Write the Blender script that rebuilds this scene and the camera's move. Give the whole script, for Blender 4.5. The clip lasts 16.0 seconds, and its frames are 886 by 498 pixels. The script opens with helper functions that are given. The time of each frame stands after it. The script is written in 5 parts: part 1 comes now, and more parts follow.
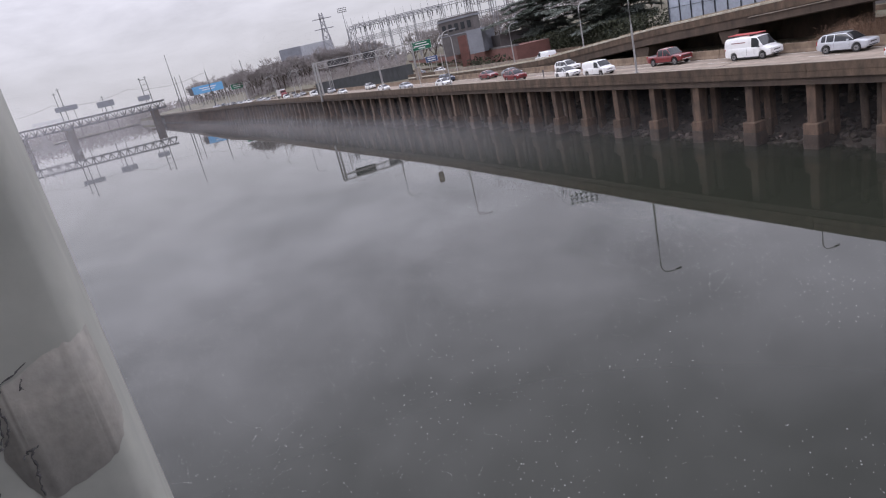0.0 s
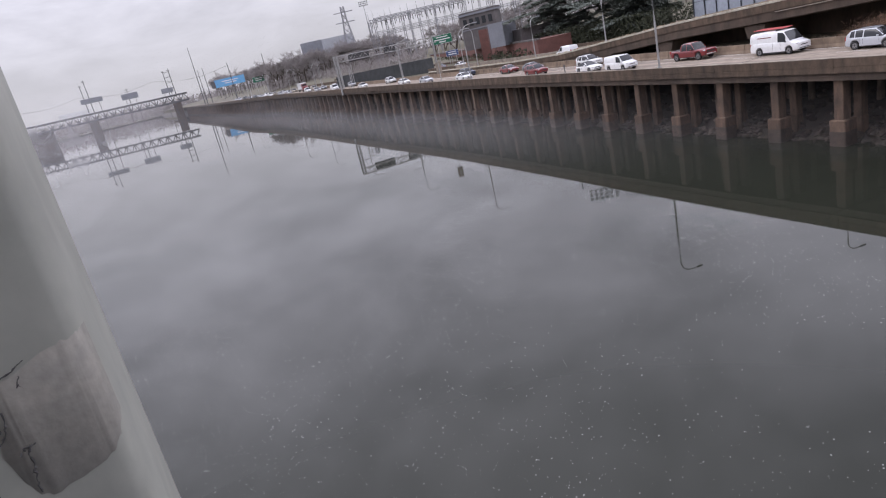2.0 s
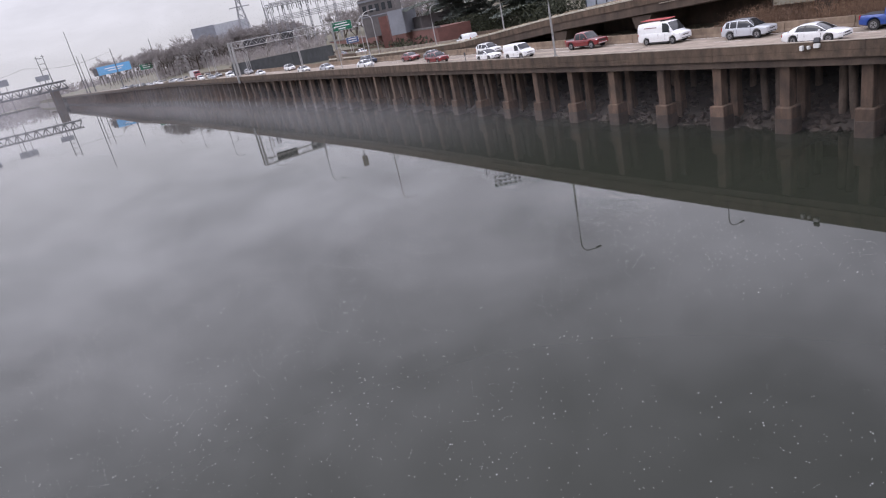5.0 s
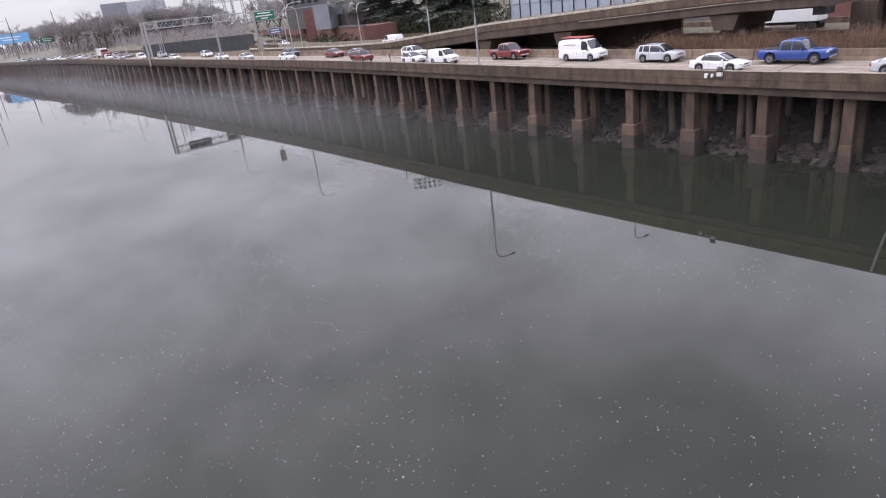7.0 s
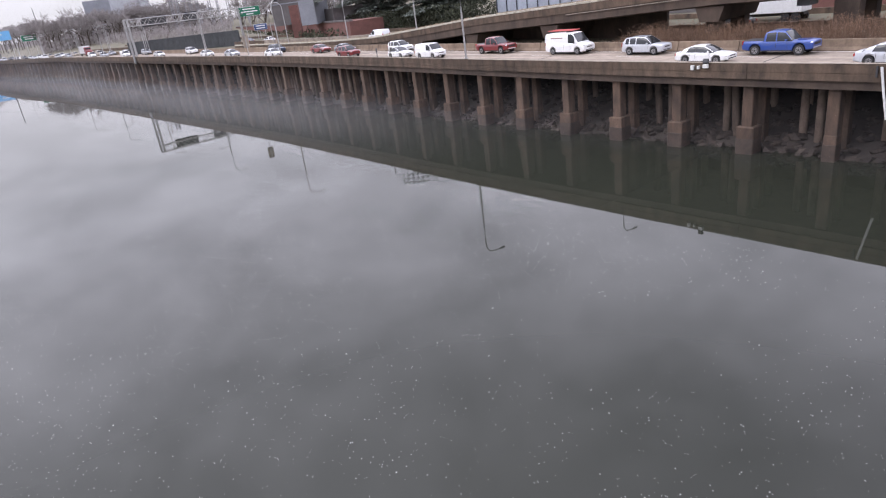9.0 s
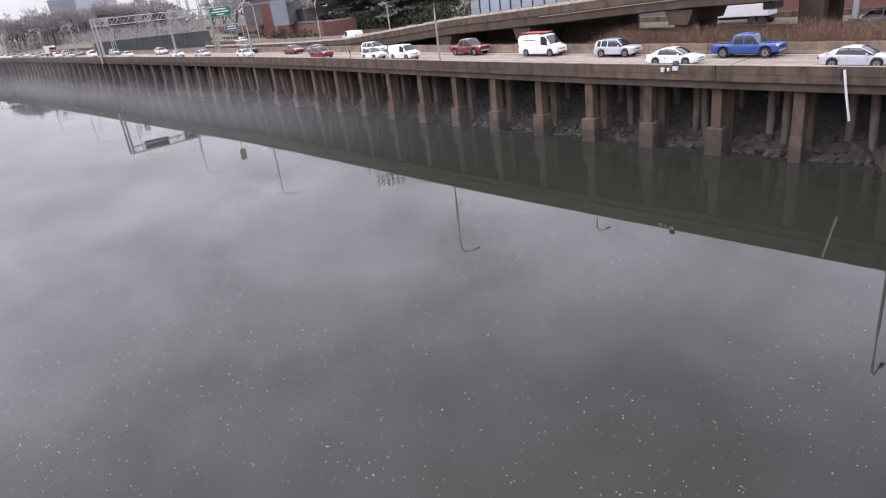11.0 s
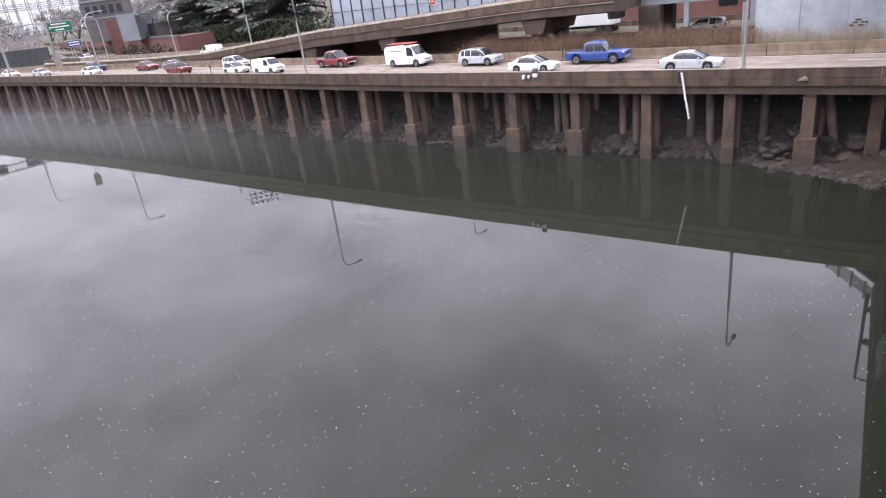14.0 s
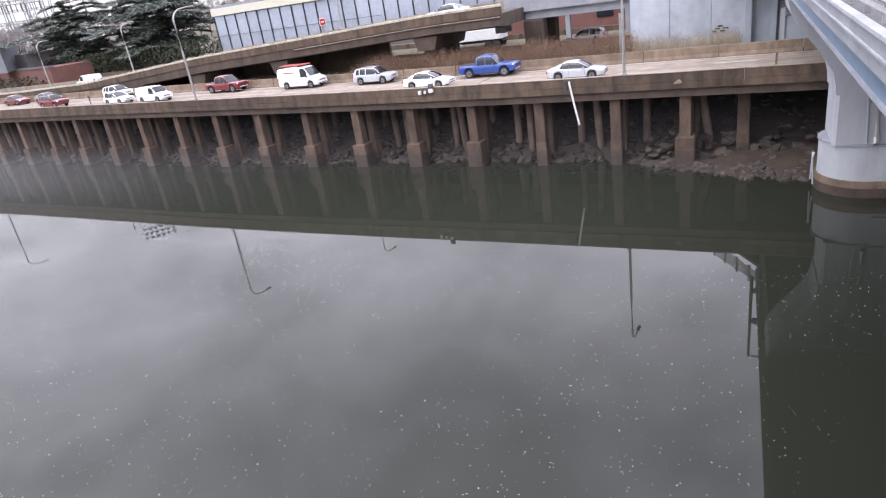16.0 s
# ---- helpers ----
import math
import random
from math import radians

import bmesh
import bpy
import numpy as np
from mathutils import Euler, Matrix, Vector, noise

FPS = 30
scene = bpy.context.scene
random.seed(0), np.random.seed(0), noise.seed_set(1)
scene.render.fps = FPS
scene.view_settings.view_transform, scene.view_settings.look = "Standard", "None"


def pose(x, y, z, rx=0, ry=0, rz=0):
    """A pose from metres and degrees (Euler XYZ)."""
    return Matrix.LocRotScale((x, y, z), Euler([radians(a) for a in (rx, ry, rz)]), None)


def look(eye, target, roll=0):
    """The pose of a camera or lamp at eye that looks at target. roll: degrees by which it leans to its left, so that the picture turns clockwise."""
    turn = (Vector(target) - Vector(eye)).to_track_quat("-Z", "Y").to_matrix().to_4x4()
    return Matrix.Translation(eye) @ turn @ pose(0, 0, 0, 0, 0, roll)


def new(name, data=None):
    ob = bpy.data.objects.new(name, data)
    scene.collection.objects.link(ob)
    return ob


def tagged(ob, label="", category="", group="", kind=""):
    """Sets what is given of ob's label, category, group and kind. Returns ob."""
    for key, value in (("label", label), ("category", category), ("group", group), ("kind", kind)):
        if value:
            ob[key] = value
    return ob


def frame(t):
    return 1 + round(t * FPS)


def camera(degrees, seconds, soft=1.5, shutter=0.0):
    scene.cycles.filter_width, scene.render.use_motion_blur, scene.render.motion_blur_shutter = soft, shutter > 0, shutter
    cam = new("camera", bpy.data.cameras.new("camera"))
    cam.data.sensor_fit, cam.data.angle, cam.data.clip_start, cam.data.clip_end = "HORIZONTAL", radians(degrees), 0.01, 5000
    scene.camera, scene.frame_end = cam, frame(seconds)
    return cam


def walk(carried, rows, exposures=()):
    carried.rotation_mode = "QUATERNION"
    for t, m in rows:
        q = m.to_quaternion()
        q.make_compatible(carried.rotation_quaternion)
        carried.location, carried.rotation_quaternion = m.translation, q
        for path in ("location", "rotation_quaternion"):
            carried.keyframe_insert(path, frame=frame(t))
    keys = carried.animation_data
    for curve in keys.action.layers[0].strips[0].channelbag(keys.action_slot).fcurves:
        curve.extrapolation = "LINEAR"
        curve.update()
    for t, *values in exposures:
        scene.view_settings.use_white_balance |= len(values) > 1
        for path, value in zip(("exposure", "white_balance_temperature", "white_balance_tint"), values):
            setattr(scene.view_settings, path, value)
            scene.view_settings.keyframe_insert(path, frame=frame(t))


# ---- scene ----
cam = camera(69.8, 16.0, soft=1.15)
PATH = [
    (0.0, 0.022, 0.013, 14.5, -0.97, -17.89, 12.60),
    (0.5, 0.002, 0.002, 14.5, 0.02, -17.74, 12.33),
    (1.0, 0.000, 0.000, 14.5, 1.06, -17.65, 12.66),
    (1.5, 0.015, 0.009, 14.5, 1.97, -17.66, 12.83),
    (2.0, 0.038, 0.023, 14.5, 0.86, -17.99, 12.42),
    (2.5, 0.069, 0.042, 14.5, -0.45, -18.19, 12.14),
    (3.0, 0.073, 0.045, 14.5, -0.56, -18.24, 12.02),
    (3.5, 0.090, 0.055, 14.5, -1.64, -18.49, 12.39),
    (4.0, 0.099, 0.060, 14.5, -3.79, -19.80, 13.40),
    (6.5, 0.137, 0.083, 14.5, -12.70, -21.21, 6.82),
    (7.0, 0.137, 0.083, 14.5, -13.97, -21.66, 6.71),
    (7.5, 0.137, 0.083, 14.5, -14.26, -21.89, 6.67),
    (8.0, 0.137, 0.083, 14.5, -14.36, -22.07, 6.73),
    (10.5, 0.137, 0.083, 14.5, -16.74, -22.40, 7.20),
    (11.0, 0.137, 0.083, 14.5, -17.40, -22.41, 6.74),
    (11.5, 0.137, 0.083, 14.5, -18.78, -22.16, 7.02),
    (12.0, 0.137, 0.083, 14.5, -20.91, -22.00, 7.02),
    (12.5, 0.137, 0.083, 14.5, -22.65, -22.14, 7.58),
    (13.0, 0.137, 0.083, 14.5, -24.74, -22.50, 7.18),
    (13.5, 0.137, 0.083, 14.5, -26.07, -22.82, 6.79),
    (14.0, 0.137, 0.083, 14.5, -29.00, -22.84, 6.78),
    (14.5, 0.137, 0.083, 14.5, -31.91, -22.04, 7.33),
    (15.0, 0.137, 0.083, 14.5, -33.99, -21.75, 7.44),
    (15.5, 0.137, 0.083, 14.5, -36.31, -22.06, 7.66),
    (16.0, 0.137, 0.083, 14.5, -38.39, -22.60, 8.13),
]
walk(cam, [(t, pose(x, y, z, 90 + pitch, roll, yaw)) for t, x, y, z, yaw, pitch, roll in PATH],
     exposures=((0.0, -0.32), (4.0, -0.24), (7.0, 0.08), (12.0, 0.29), (16.0, 0.6)))

# ---- world and light: an even overcast sky with drifting cloud ----
world = bpy.data.worlds.new("overcast_sky")
scene.world = world
world.use_nodes = True
wn, wl = world.node_tree.nodes, world.node_tree.links
wn.clear()


def wnode(kind, **inputs):
    nd = wn.new(kind)
    for k, v in inputs.items():
        nd.inputs[k.replace("_", " ")].default_value = v
    return nd


w_out = wnode("ShaderNodeOutputWorld")
w_bg = wnode("ShaderNodeBackground", Strength=1.0)
w_sky = wn.new("ShaderNodeTexSky")
w_sky.sky_type = "NISHITA"
w_sky.sun_disc = False
w_sky.sun_elevation, w_sky.sun_rotation = radians(55), radians(281)
w_tc = wn.new("ShaderNodeTexCoord")
w_sep = wn.new("ShaderNodeSeparateXYZ")
w_add = wn.new("ShaderNodeMath")
w_add.operation = "ADD"
w_add.inputs[1].default_value = 0.22
w_abs = wn.new("ShaderNodeMath")
w_abs.operation = "ABSOLUTE"
w_dx = wn.new("ShaderNodeMath")
w_dy = wn.new("ShaderNodeMath")
w_dx.operation = w_dy.operation = "DIVIDE"
w_com = wn.new("ShaderNodeCombineXYZ")
w_big = wnode("ShaderNodeTexNoise", Scale=1.9, Detail=9.0, Roughness=0.58, Distortion=0.22)
w_ramp = wn.new("ShaderNodeValToRGB")
w_ramp.color_ramp.elements[0].position, w_ramp.color_ramp.elements[0].color = 0.33, (1.33, 1.31, 1.60, 1)
w_ramp.color_ramp.elements[1].position, w_ramp.color_ramp.elements[1].color = 0.66, (2.85, 2.80, 3.30, 1)
w_mix = wn.new("ShaderNodeMixRGB")
w_mix.inputs[0].default_value = 0.94
w_scale = wn.new("ShaderNodeMixRGB")
w_scale.blend_type = "MULTIPLY"
w_scale.inputs[0].default_value = 1.0
w_scale.inputs[2].default_value = (0.1, 0.1, 0.1, 1)
# towards the horizon the cloud thins into an even pale haze
w_hz = wn.new("ShaderNodeMapRange")
w_hz.interpolation_type = "SMOOTHSTEP"
w_hz.inputs["From Min"].default_value, w_hz.inputs["From Max"].default_value = -0.06, 0.6
w_low = wn.new("ShaderNodeMixRGB")
w_low.inputs[1].default_value = (0.70, 0.685, 0.745, 1)
wl.new(w_tc.outputs["Generated"], w_sep.inputs[0])
wl.new(w_sep.outputs["Z"], w_abs.inputs[0])
wl.new(w_abs.outputs[0], w_add.inputs[0])
wl.new(w_sep.outputs["X"], w_dx.inputs[0])
wl.new(w_sep.outputs["Y"], w_dy.inputs[0])
wl.new(w_add.outputs[0], w_dx.inputs[1])
wl.new(w_add.outputs[0], w_dy.inputs[1])
wl.new(w_dx.outputs[0], w_com.inputs[0])
wl.new(w_dy.outputs[0], w_com.inputs[1])
wl.new(w_com.outputs[0], w_big.inputs["Vector"])
wl.new(w_big.outputs["Fac"], w_ramp.inputs[0])
wl.new(w_abs.outputs[0], w_hz.inputs["Value"])
wl.new(w_hz.outputs[0], w_low.inputs[0])
wl.new(w_ramp.outputs[0], w_low.inputs[2])
wl.new(w_sky.outputs[0], w_scale.inputs[1])
wl.new(w_scale.outputs[0], w_mix.inputs[1])
wl.new(w_low.outputs[0], w_mix.inputs[2])
wl.new(w_mix.outputs[0], w_bg.inputs[0])
wl.new(w_bg.outputs[0], w_out.inputs[0])

sun = new("sun", bpy.data.lights.new("sun", "SUN"))
sun.data.energy, sun.data.angle, sun.data.color = 1.2, radians(35), (1.0, 0.97, 0.93)
sun.matrix_world = look((0, 0, 60), (41, -8, 0))


# ---- materials ----
def material(name, base, dark=None, rough=0.8, metal=0.0, scale=2.0, fine=30.0, bump=0.2, spread=0.0, streak=0.0, spec=0.5, cover=0.6, coat=0.0):
    """A procedural surface: two tones mixed by broad stains, a fine grain, optional vertical streaks and a spread from piece to piece."""
    m = bpy.data.materials.new(name)
    m.use_nodes = True
    n, l = m.node_tree.nodes, m.node_tree.links
    b = n["Principled BSDF"]
    dark = dark or tuple(c * 0.75 for c in base)
    tc = n.new("ShaderNodeTexCoord")
    geo = n.new("ShaderNodeNewGeometry")
    mp = n.new("ShaderNodeMapping")
    l.new(geo.outputs["Position"], mp.inputs["Vector"])
    if streak:
        mp.inputs["Scale"].default_value = (1, 1, streak)
    big = n.new("ShaderNodeTexNoise")
    big.inputs["Scale"].default_value, big.inputs["Detail"].default_value, big.inputs["Roughness"].default_value = scale, 6.0, 0.62
    l.new(mp.outputs[0], big.inputs["Vector"])
    small = n.new("ShaderNodeTexNoise")
    small.inputs["Scale"].default_value, small.inputs["Detail"].default_value = fine, 4.0
    l.new(geo.outputs["Position"], small.inputs["Vector"])
    cr = n.new("ShaderNodeValToRGB")
    cr.color_ramp.elements[0].position, cr.color_ramp.elements[1].position = cover - 0.28, cover + 0.12
    cr.color_ramp.elements[0].color, cr.color_ramp.elements[1].color = (*dark, 1), (*base, 1)
    l.new(big.outputs["Fac"], cr.inputs[0])
    mr = n.new("ShaderNodeMapRange")
    mr.inputs["To Min"].default_value, mr.inputs["To Max"].default_value = 0.78, 1.22
    l.new(small.outputs["Fac"], mr.inputs["Value"])
    hsv = n.new("ShaderNodeHueSaturation")
    l.new(cr.outputs[0], hsv.inputs["Color"])
    if spread:
        inf = n.new("ShaderNodeObjectInfo")
        mr2 = n.new("ShaderNodeMapRange")
        mr2.inputs["To Min"].default_value, mr2.inputs["To Max"].default_value = 1 - spread, 1 + spread
        mul = n.new("ShaderNodeMath")
        mul.operation = "MULTIPLY"
        add = n.new("ShaderNodeMath")
        add.operation = "ADD"
        frac = n.new("ShaderNodeMath")
        frac.operation = "FRACT"
        l.new(inf.outputs["Random"], add.inputs[0])
        l.new(geo.outputs["Random Per Island"], add.inputs[1])
        l.new(add.outputs[0], frac.inputs[0])
        l.new(frac.outputs[0], mr2.inputs["Value"])
        l.new(mr2.outputs[0], mul.inputs[0])
        l.new(mr.outputs[0], mul.inputs[1])
        l.new(mul.outputs[0], hsv.inputs["Value"])
    else:
        l.new(mr.outputs[0], hsv.inputs["Value"])
    l.new(hsv.outputs[0], b.inputs["Base Color"])
    b.inputs["Roughness"].default_value, b.inputs["Metallic"].default_value = rough, metal
    b.inputs["Specular IOR Level"].default_value = spec
    b.inputs["Coat Weight"].default_value = coat
    if bump:
        bp = n.new("ShaderNodeBump")
        bp.inputs["Strength"].default_value, bp.inputs["Distance"].default_value = bump, 0.02
        l.new(small.outputs["Fac"], bp.inputs["Height"])
        l.new(bp.outputs[0], b.inputs["Normal"])
    return m


def plain(name, base, rough=0.5, metal=0.0, coat=0.0, spread=0.0):
    return material(name, base, tuple(c * 0.88 for c in base), rough, metal, 3.0, 60.0, 0.0, spread=spread, coat=coat)


def water_material():
    m = bpy.data.materials.new("river_water")
    m.use_nodes = True
    n, l = m.node_tree.nodes, m.node_tree.links
    b = n["Principled BSDF"]
    b.inputs["Roughness"].default_value, b.inputs["IOR"].default_value = 0.02, 1.33
    geo = n.new("ShaderNodeNewGeometry")
    mp = n.new("ShaderNodeMapping")
    mp.inputs["Scale"].default_value = (1, 0.45, 1)
    l.new(geo.outputs["Position"], mp.inputs[0])
    w1 = n.new("ShaderNodeTexNoise")
    w1.inputs["Scale"].default_value, w1.inputs["Detail"].default_value = 0.35, 3.0
    l.new(mp.outputs[0], w1.inputs["Vector"])
    bp = n.new("ShaderNodeBump")
    bp.inputs["Strength"].default_value, bp.inputs["Distance"].default_value = 0.05, 0.03
    l.new(w1.outputs["Fac"], bp.inputs["Height"])
    l.new(bp.outputs[0], b.inputs["Normal"])
    murk = n.new("ShaderNodeTexNoise")
    murk.inputs["Scale"].default_value = 0.03
    l.new(geo.outputs["Position"], murk.inputs["Vector"])
    cr = n.new("ShaderNodeValToRGB")
    cr.color_ramp.elements[0].color, cr.color_ramp.elements[1].color = (0.0180, 0.0198, 0.0146, 1), (0.0235, 0.0258, 0.0190, 1)
    l.new(murk.outputs["Fac"], cr.inputs[0])
    l.new(cr.outputs[0], b.inputs["Base Color"])
    return m


WATER = water_material()
CONC = material("stained_concrete", (0.124, 0.086, 0.060), (0.036, 0.026, 0.020), 0.9, scale=1.1, fine=7, bump=0.6, spread=0.16, streak=0.4, cover=0.56)
CONC_DARK = material("dark_brown_concrete", (0.092, 0.066, 0.050), (0.042, 0.031, 0.025), 0.92, scale=0.7, fine=10, bump=0.3, spread=0.15, streak=0.4)
CONC_PALE = material("pale_worn_concrete", (0.34, 0.295, 0.24), (0.17, 0.14, 0.115), 0.9, scale=0.8, fine=12, bump=0.25, spread=0.06)
COL = material("rust_brown_concrete", (0.134, 0.086, 0.059), (0.038, 0.026, 0.020), 0.9, scale=1.5, fine=9, bump=0.6, spread=0.22, streak=0.3, cover=0.57)
PILE = material("pale_stained_pile", (0.20, 0.148, 0.115), (0.075, 0.055, 0.043), 0.9, scale=1.6, fine=9, bump=0.5, spread=0.25, streak=0.4, cover=0.55)
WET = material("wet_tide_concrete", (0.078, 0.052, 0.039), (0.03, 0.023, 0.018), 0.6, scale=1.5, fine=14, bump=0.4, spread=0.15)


def road_material():
    """Worn concrete with long tyre-dark bands that run with the lanes."""
    m = material("worn_concrete_road", (0.34, 0.285, 0.235), (0.21, 0.17, 0.135), 0.9, scale=0.9, fine=8, bump=0.1)
    n, l = m.node_tree.nodes, m.node_tree.links
    b = n["Principled BSDF"]
    geo, mp, tex, mix = n.new("ShaderNodeNewGeometry"), n.new("ShaderNodeMapping"), n.new("ShaderNodeTexNoise"), n.new("ShaderNodeMixRGB")
    mp.vector_type = "POINT"
    mp.inputs["Rotation"].default_value = (0, 0, -2.0165)
    mp2 = n.new("ShaderNodeMapping")
    mp2.inputs["Scale"].default_value = (0.02, 1.0, 0.2)
    tex.inputs["Scale"].default_value, tex.inputs["Detail"].default_value = 0.9, 4.0
    rmp = n.new("ShaderNodeMapRange")
    rmp.inputs["From Min"].default_value, rmp.inputs["From Max"].default_value = 0.36, 0.62
    rmp.inputs["To Min"].default_value, rmp.inputs["To Max"].default_value = 0.62, 1.06
    mix.blend_type = "MULTIPLY"
    mix.inputs[0].default_value = 1.0
    old = b.inputs["Base Color"].links[0].from_socket
    l.new(geo.outputs["Position"], mp.inputs[0])
    l.new(mp.outputs[0], mp2.inputs[0])
    l.new(mp2.outputs[0], tex.inputs["Vector"])
    l.new(tex.outputs["Fac"], rmp.inputs["Value"])
    l.new(old, mix.inputs[1])
    l.new(rmp.outputs[0], mix.inputs[2])
    l.new(mix.outputs[0], b.inputs["Base Color"])
    return m


LICHEN = material("lichen_pale_concrete", (0.46, 0.43, 0.36), (0.19, 0.16, 0.12), 0.95, scale=1.6, fine=5, bump=0.5, cover=0.5)
MEDIAN = material("tan_barrier_concrete", (0.225, 0.166, 0.12), (0.09, 0.066, 0.048), 0.9, scale=1.1, fine=7, bump=0.4, spread=0.12, streak=0.5, cover=0.53)
ROAD = road_material()
# Bank mud, its colour lowered to carry the shade under the deck.
BANKMUD = material("shade_darkened_mud", (0.066, 0.054, 0.047), (0.036, 0.030, 0.027), 0.8, scale=0.9, fine=9, bump=0.5)
LANE = material("lane_paint", (0.62, 0.60, 0.56), (0.45, 0.43, 0.40), 0.8, scale=4, fine=20, bump=0.0)
JOINT = plain("dark_joint", (0.05, 0.045, 0.04), 0.9)
ROCK = material("riprap_rock", (0.080, 0.061, 0.050), (0.024, 0.019, 0.017), 0.88, scale=1.6, fine=9, bump=0.6, spread=0.35)
MUD = material("wet_mud", (0.06, 0.043, 0.033), (0.03, 0.023, 0.018), 0.6, scale=0.9, fine=9, bump=0.5)
SOIL = material("dry_soil_and_grass", (0.13, 0.115, 0.08), (0.075, 0.07, 0.045), 0.95, scale=0.25, fine=3, bump=0.4)
WHITE_WALL = material("blue_white_painted_concrete", (0.41, 0.44, 0.485), (0.31, 0.335, 0.37), 0.75, scale=0.45, fine=1.2, bump=0.0, streak=0.25, spread=0.05)
PIER_WHITE = material("white_painted_concrete", (0.44, 0.455, 0.48), (0.33, 0.34, 0.36), 0.7, scale=0.8, fine=30, bump=0.05, streak=0.3)
BLUE = material("blue_grey_painted_steel", (0.165, 0.23, 0.305), (0.12, 0.17, 0.23), 0.45, scale=0.7, fine=12, bump=0.05)
FASCIA = material("pale_grey_fascia", (0.31, 0.325, 0.35), (0.22, 0.23, 0.25), 0.7, scale=0.6, fine=10, bump=0.15)
STEEL = material("galvanised_steel", (0.42, 0.42, 0.42), (0.32, 0.31, 0.30), 0.5, 0.6, 3.0, 30, 0.0)
DARKSTEEL = material("dark_weathered_steel", (0.075, 0.075, 0.08), (0.045, 0.045, 0.05), 0.7, 0.2, 2.0, 20, 0.05)

# ---- the road's own frame: s runs along the parapet, n runs inland from its outer face ----
ORIGIN, ALONG, INLAND = (31.69, 43.50), (-0.43110, 0.90230), (0.90230, 0.43110)
S_KEYS = (-300, -42, -15.5, 0, 10.4, 27.4, 55.6, 86.7, 152, 271, 352, 522, 823, 1600)
N_KEYS = (-0.3, -0.3, 0, 0, 0.2, 0.72, 2.4, 3.5, 3.65, 3.8, -2, -4.5, -14, -60)
Z_KEYS = (6.3, 6.6, 6.71, 6.81, 6.94, 7.17, 7.46, 7.66, 8.18, 8.9, 9.2, 9.2, 9.2, 9.2)
_s = np.linspace(-300, 1600, 1901)
_k = np.ones(31) / 31
_n = np.convolve(np.pad(np.interp(_s, S_KEYS, N_KEYS), 15, mode="edge"), _k, mode="valid")
_z = np.convolve(np.pad(np.interp(_s, S_KEYS, Z_KEYS), 15, mode="edge"), _k, mode="valid")


def at(s, n, z=0.0):
    """A place by the road's frame; z is an absolute height."""
    q = n + float(np.interp(s, _s, _n))
    return Vector((ORIGIN[0] + ALONG[0] * s + INLAND[0] * q, ORIGIN[1] + ALONG[1] * s + INLAND[1] * q, z))


def top(s):
    """The height of the parapet's top."""
    return float(np.interp(s, _s, _z))


def deck(s):
    return top(s) - 0.88


def heading(s):
    """The turn about z of a thing that faces along +s."""
    v = at(s + 2, 0) - at(s - 2, 0)
    return math.atan2(v.y, v.x)


def place(s, n, z, turn=0.0):
    return Matrix.Translation(at(s, n, z)) @ Matrix.Rotation(heading(s) + radians(turn), 4, "Z")


# ---- mesh helpers ----
def box(bm, centre, size, m=None, bevel=0.0):
    r = bmesh.ops.create_cube(bm, size=1.0)
    mat = Matrix.Translation(centre) @ Matrix.Diagonal((*size, 1))
    bmesh.ops.transform(bm, matrix=(m @ mat) if m else mat, verts=r["verts"])
    if bevel:
        es = list({e for v in r["verts"] for e in v.link_edges})
        bmesh.ops.bevel(bm, geom=es, offset=bevel, segments=1, affect="EDGES", profile=0.5)
    return bm


def tube(bm, path, radius, sides=8, end=None):
    """A round bar along a list of places; radius may taper to end."""
    path = [Vector(p) for p in path]
    rings = []
    for i, p in enumerate(path):
        t = (path[min(i + 1, len(path) - 1)] - path[max(i - 1, 0)]).normalized()
        a = t.cross(Vector((0, 0, 1)))
        a = a.normalized() if a.length > 1e-3 else Vector((1, 0, 0))
        b = t.cross(a)
        r = radius if end is None else radius + (end - radius) * i / (len(path) - 1)
        rings.append([bm.verts.new(p + (a * math.cos(k * math.tau / sides) + b * math.sin(k * math.tau / sides)) * r) for k in range(sides)])
    for r0, r1 in zip(rings, rings[1:]):
        for k in range(sides):
            bm.faces.new((r0[k], r0[(k + 1) % sides], r1[(k + 1) % sides], r1[k]))
    bm.faces.new(rings[0][::-1])
    bm.faces.new(rings[-1])
    return bm


def cyl(bm, base, top_z, radius, sides=16, radius2=None):
    return tube(bm, [base, (base[0], base[1], top_z)], radius, sides, radius2)


def prism(bm, outline, lo, hi):
    """A plan outline raised from lo to hi."""
    a = [bm.verts.new((x, y, lo)) for x, y in outline]
    b = [bm.verts.new((x, y, hi)) for x, y in outline]
    k = len(a)
    bm.faces.new(a[::-1])
    bm.faces.new(b)
    for i in range(k):
        bm.faces.new((a[i], a[(i + 1) % k], b[(i + 1) % k], b[i]))
    return bm


def sweep(bm, profile, stops, height=top, closed=True):
    """A cross-section of (n, height above the reference) carried along the road's frame. Entries may be functions of s."""
    rings = []
    for s in stops:
        rings.append([bm.verts.new(at(s, n(s) if callable(n) else n, height(s) + (z(s) if callable(z) else z))) for n, z in profile])
    k = len(profile)
    for r0, r1 in zip(rings, rings[1:]):
        for i in range(k if closed else k - 1):
            bm.faces.new((r0[i], r0[(i + 1) % k], r1[(i + 1) % k], r1[i]))
    if closed:
        bm.faces.new(rings[0][::-1])
        bm.faces.new(rings[-1])
    return bm


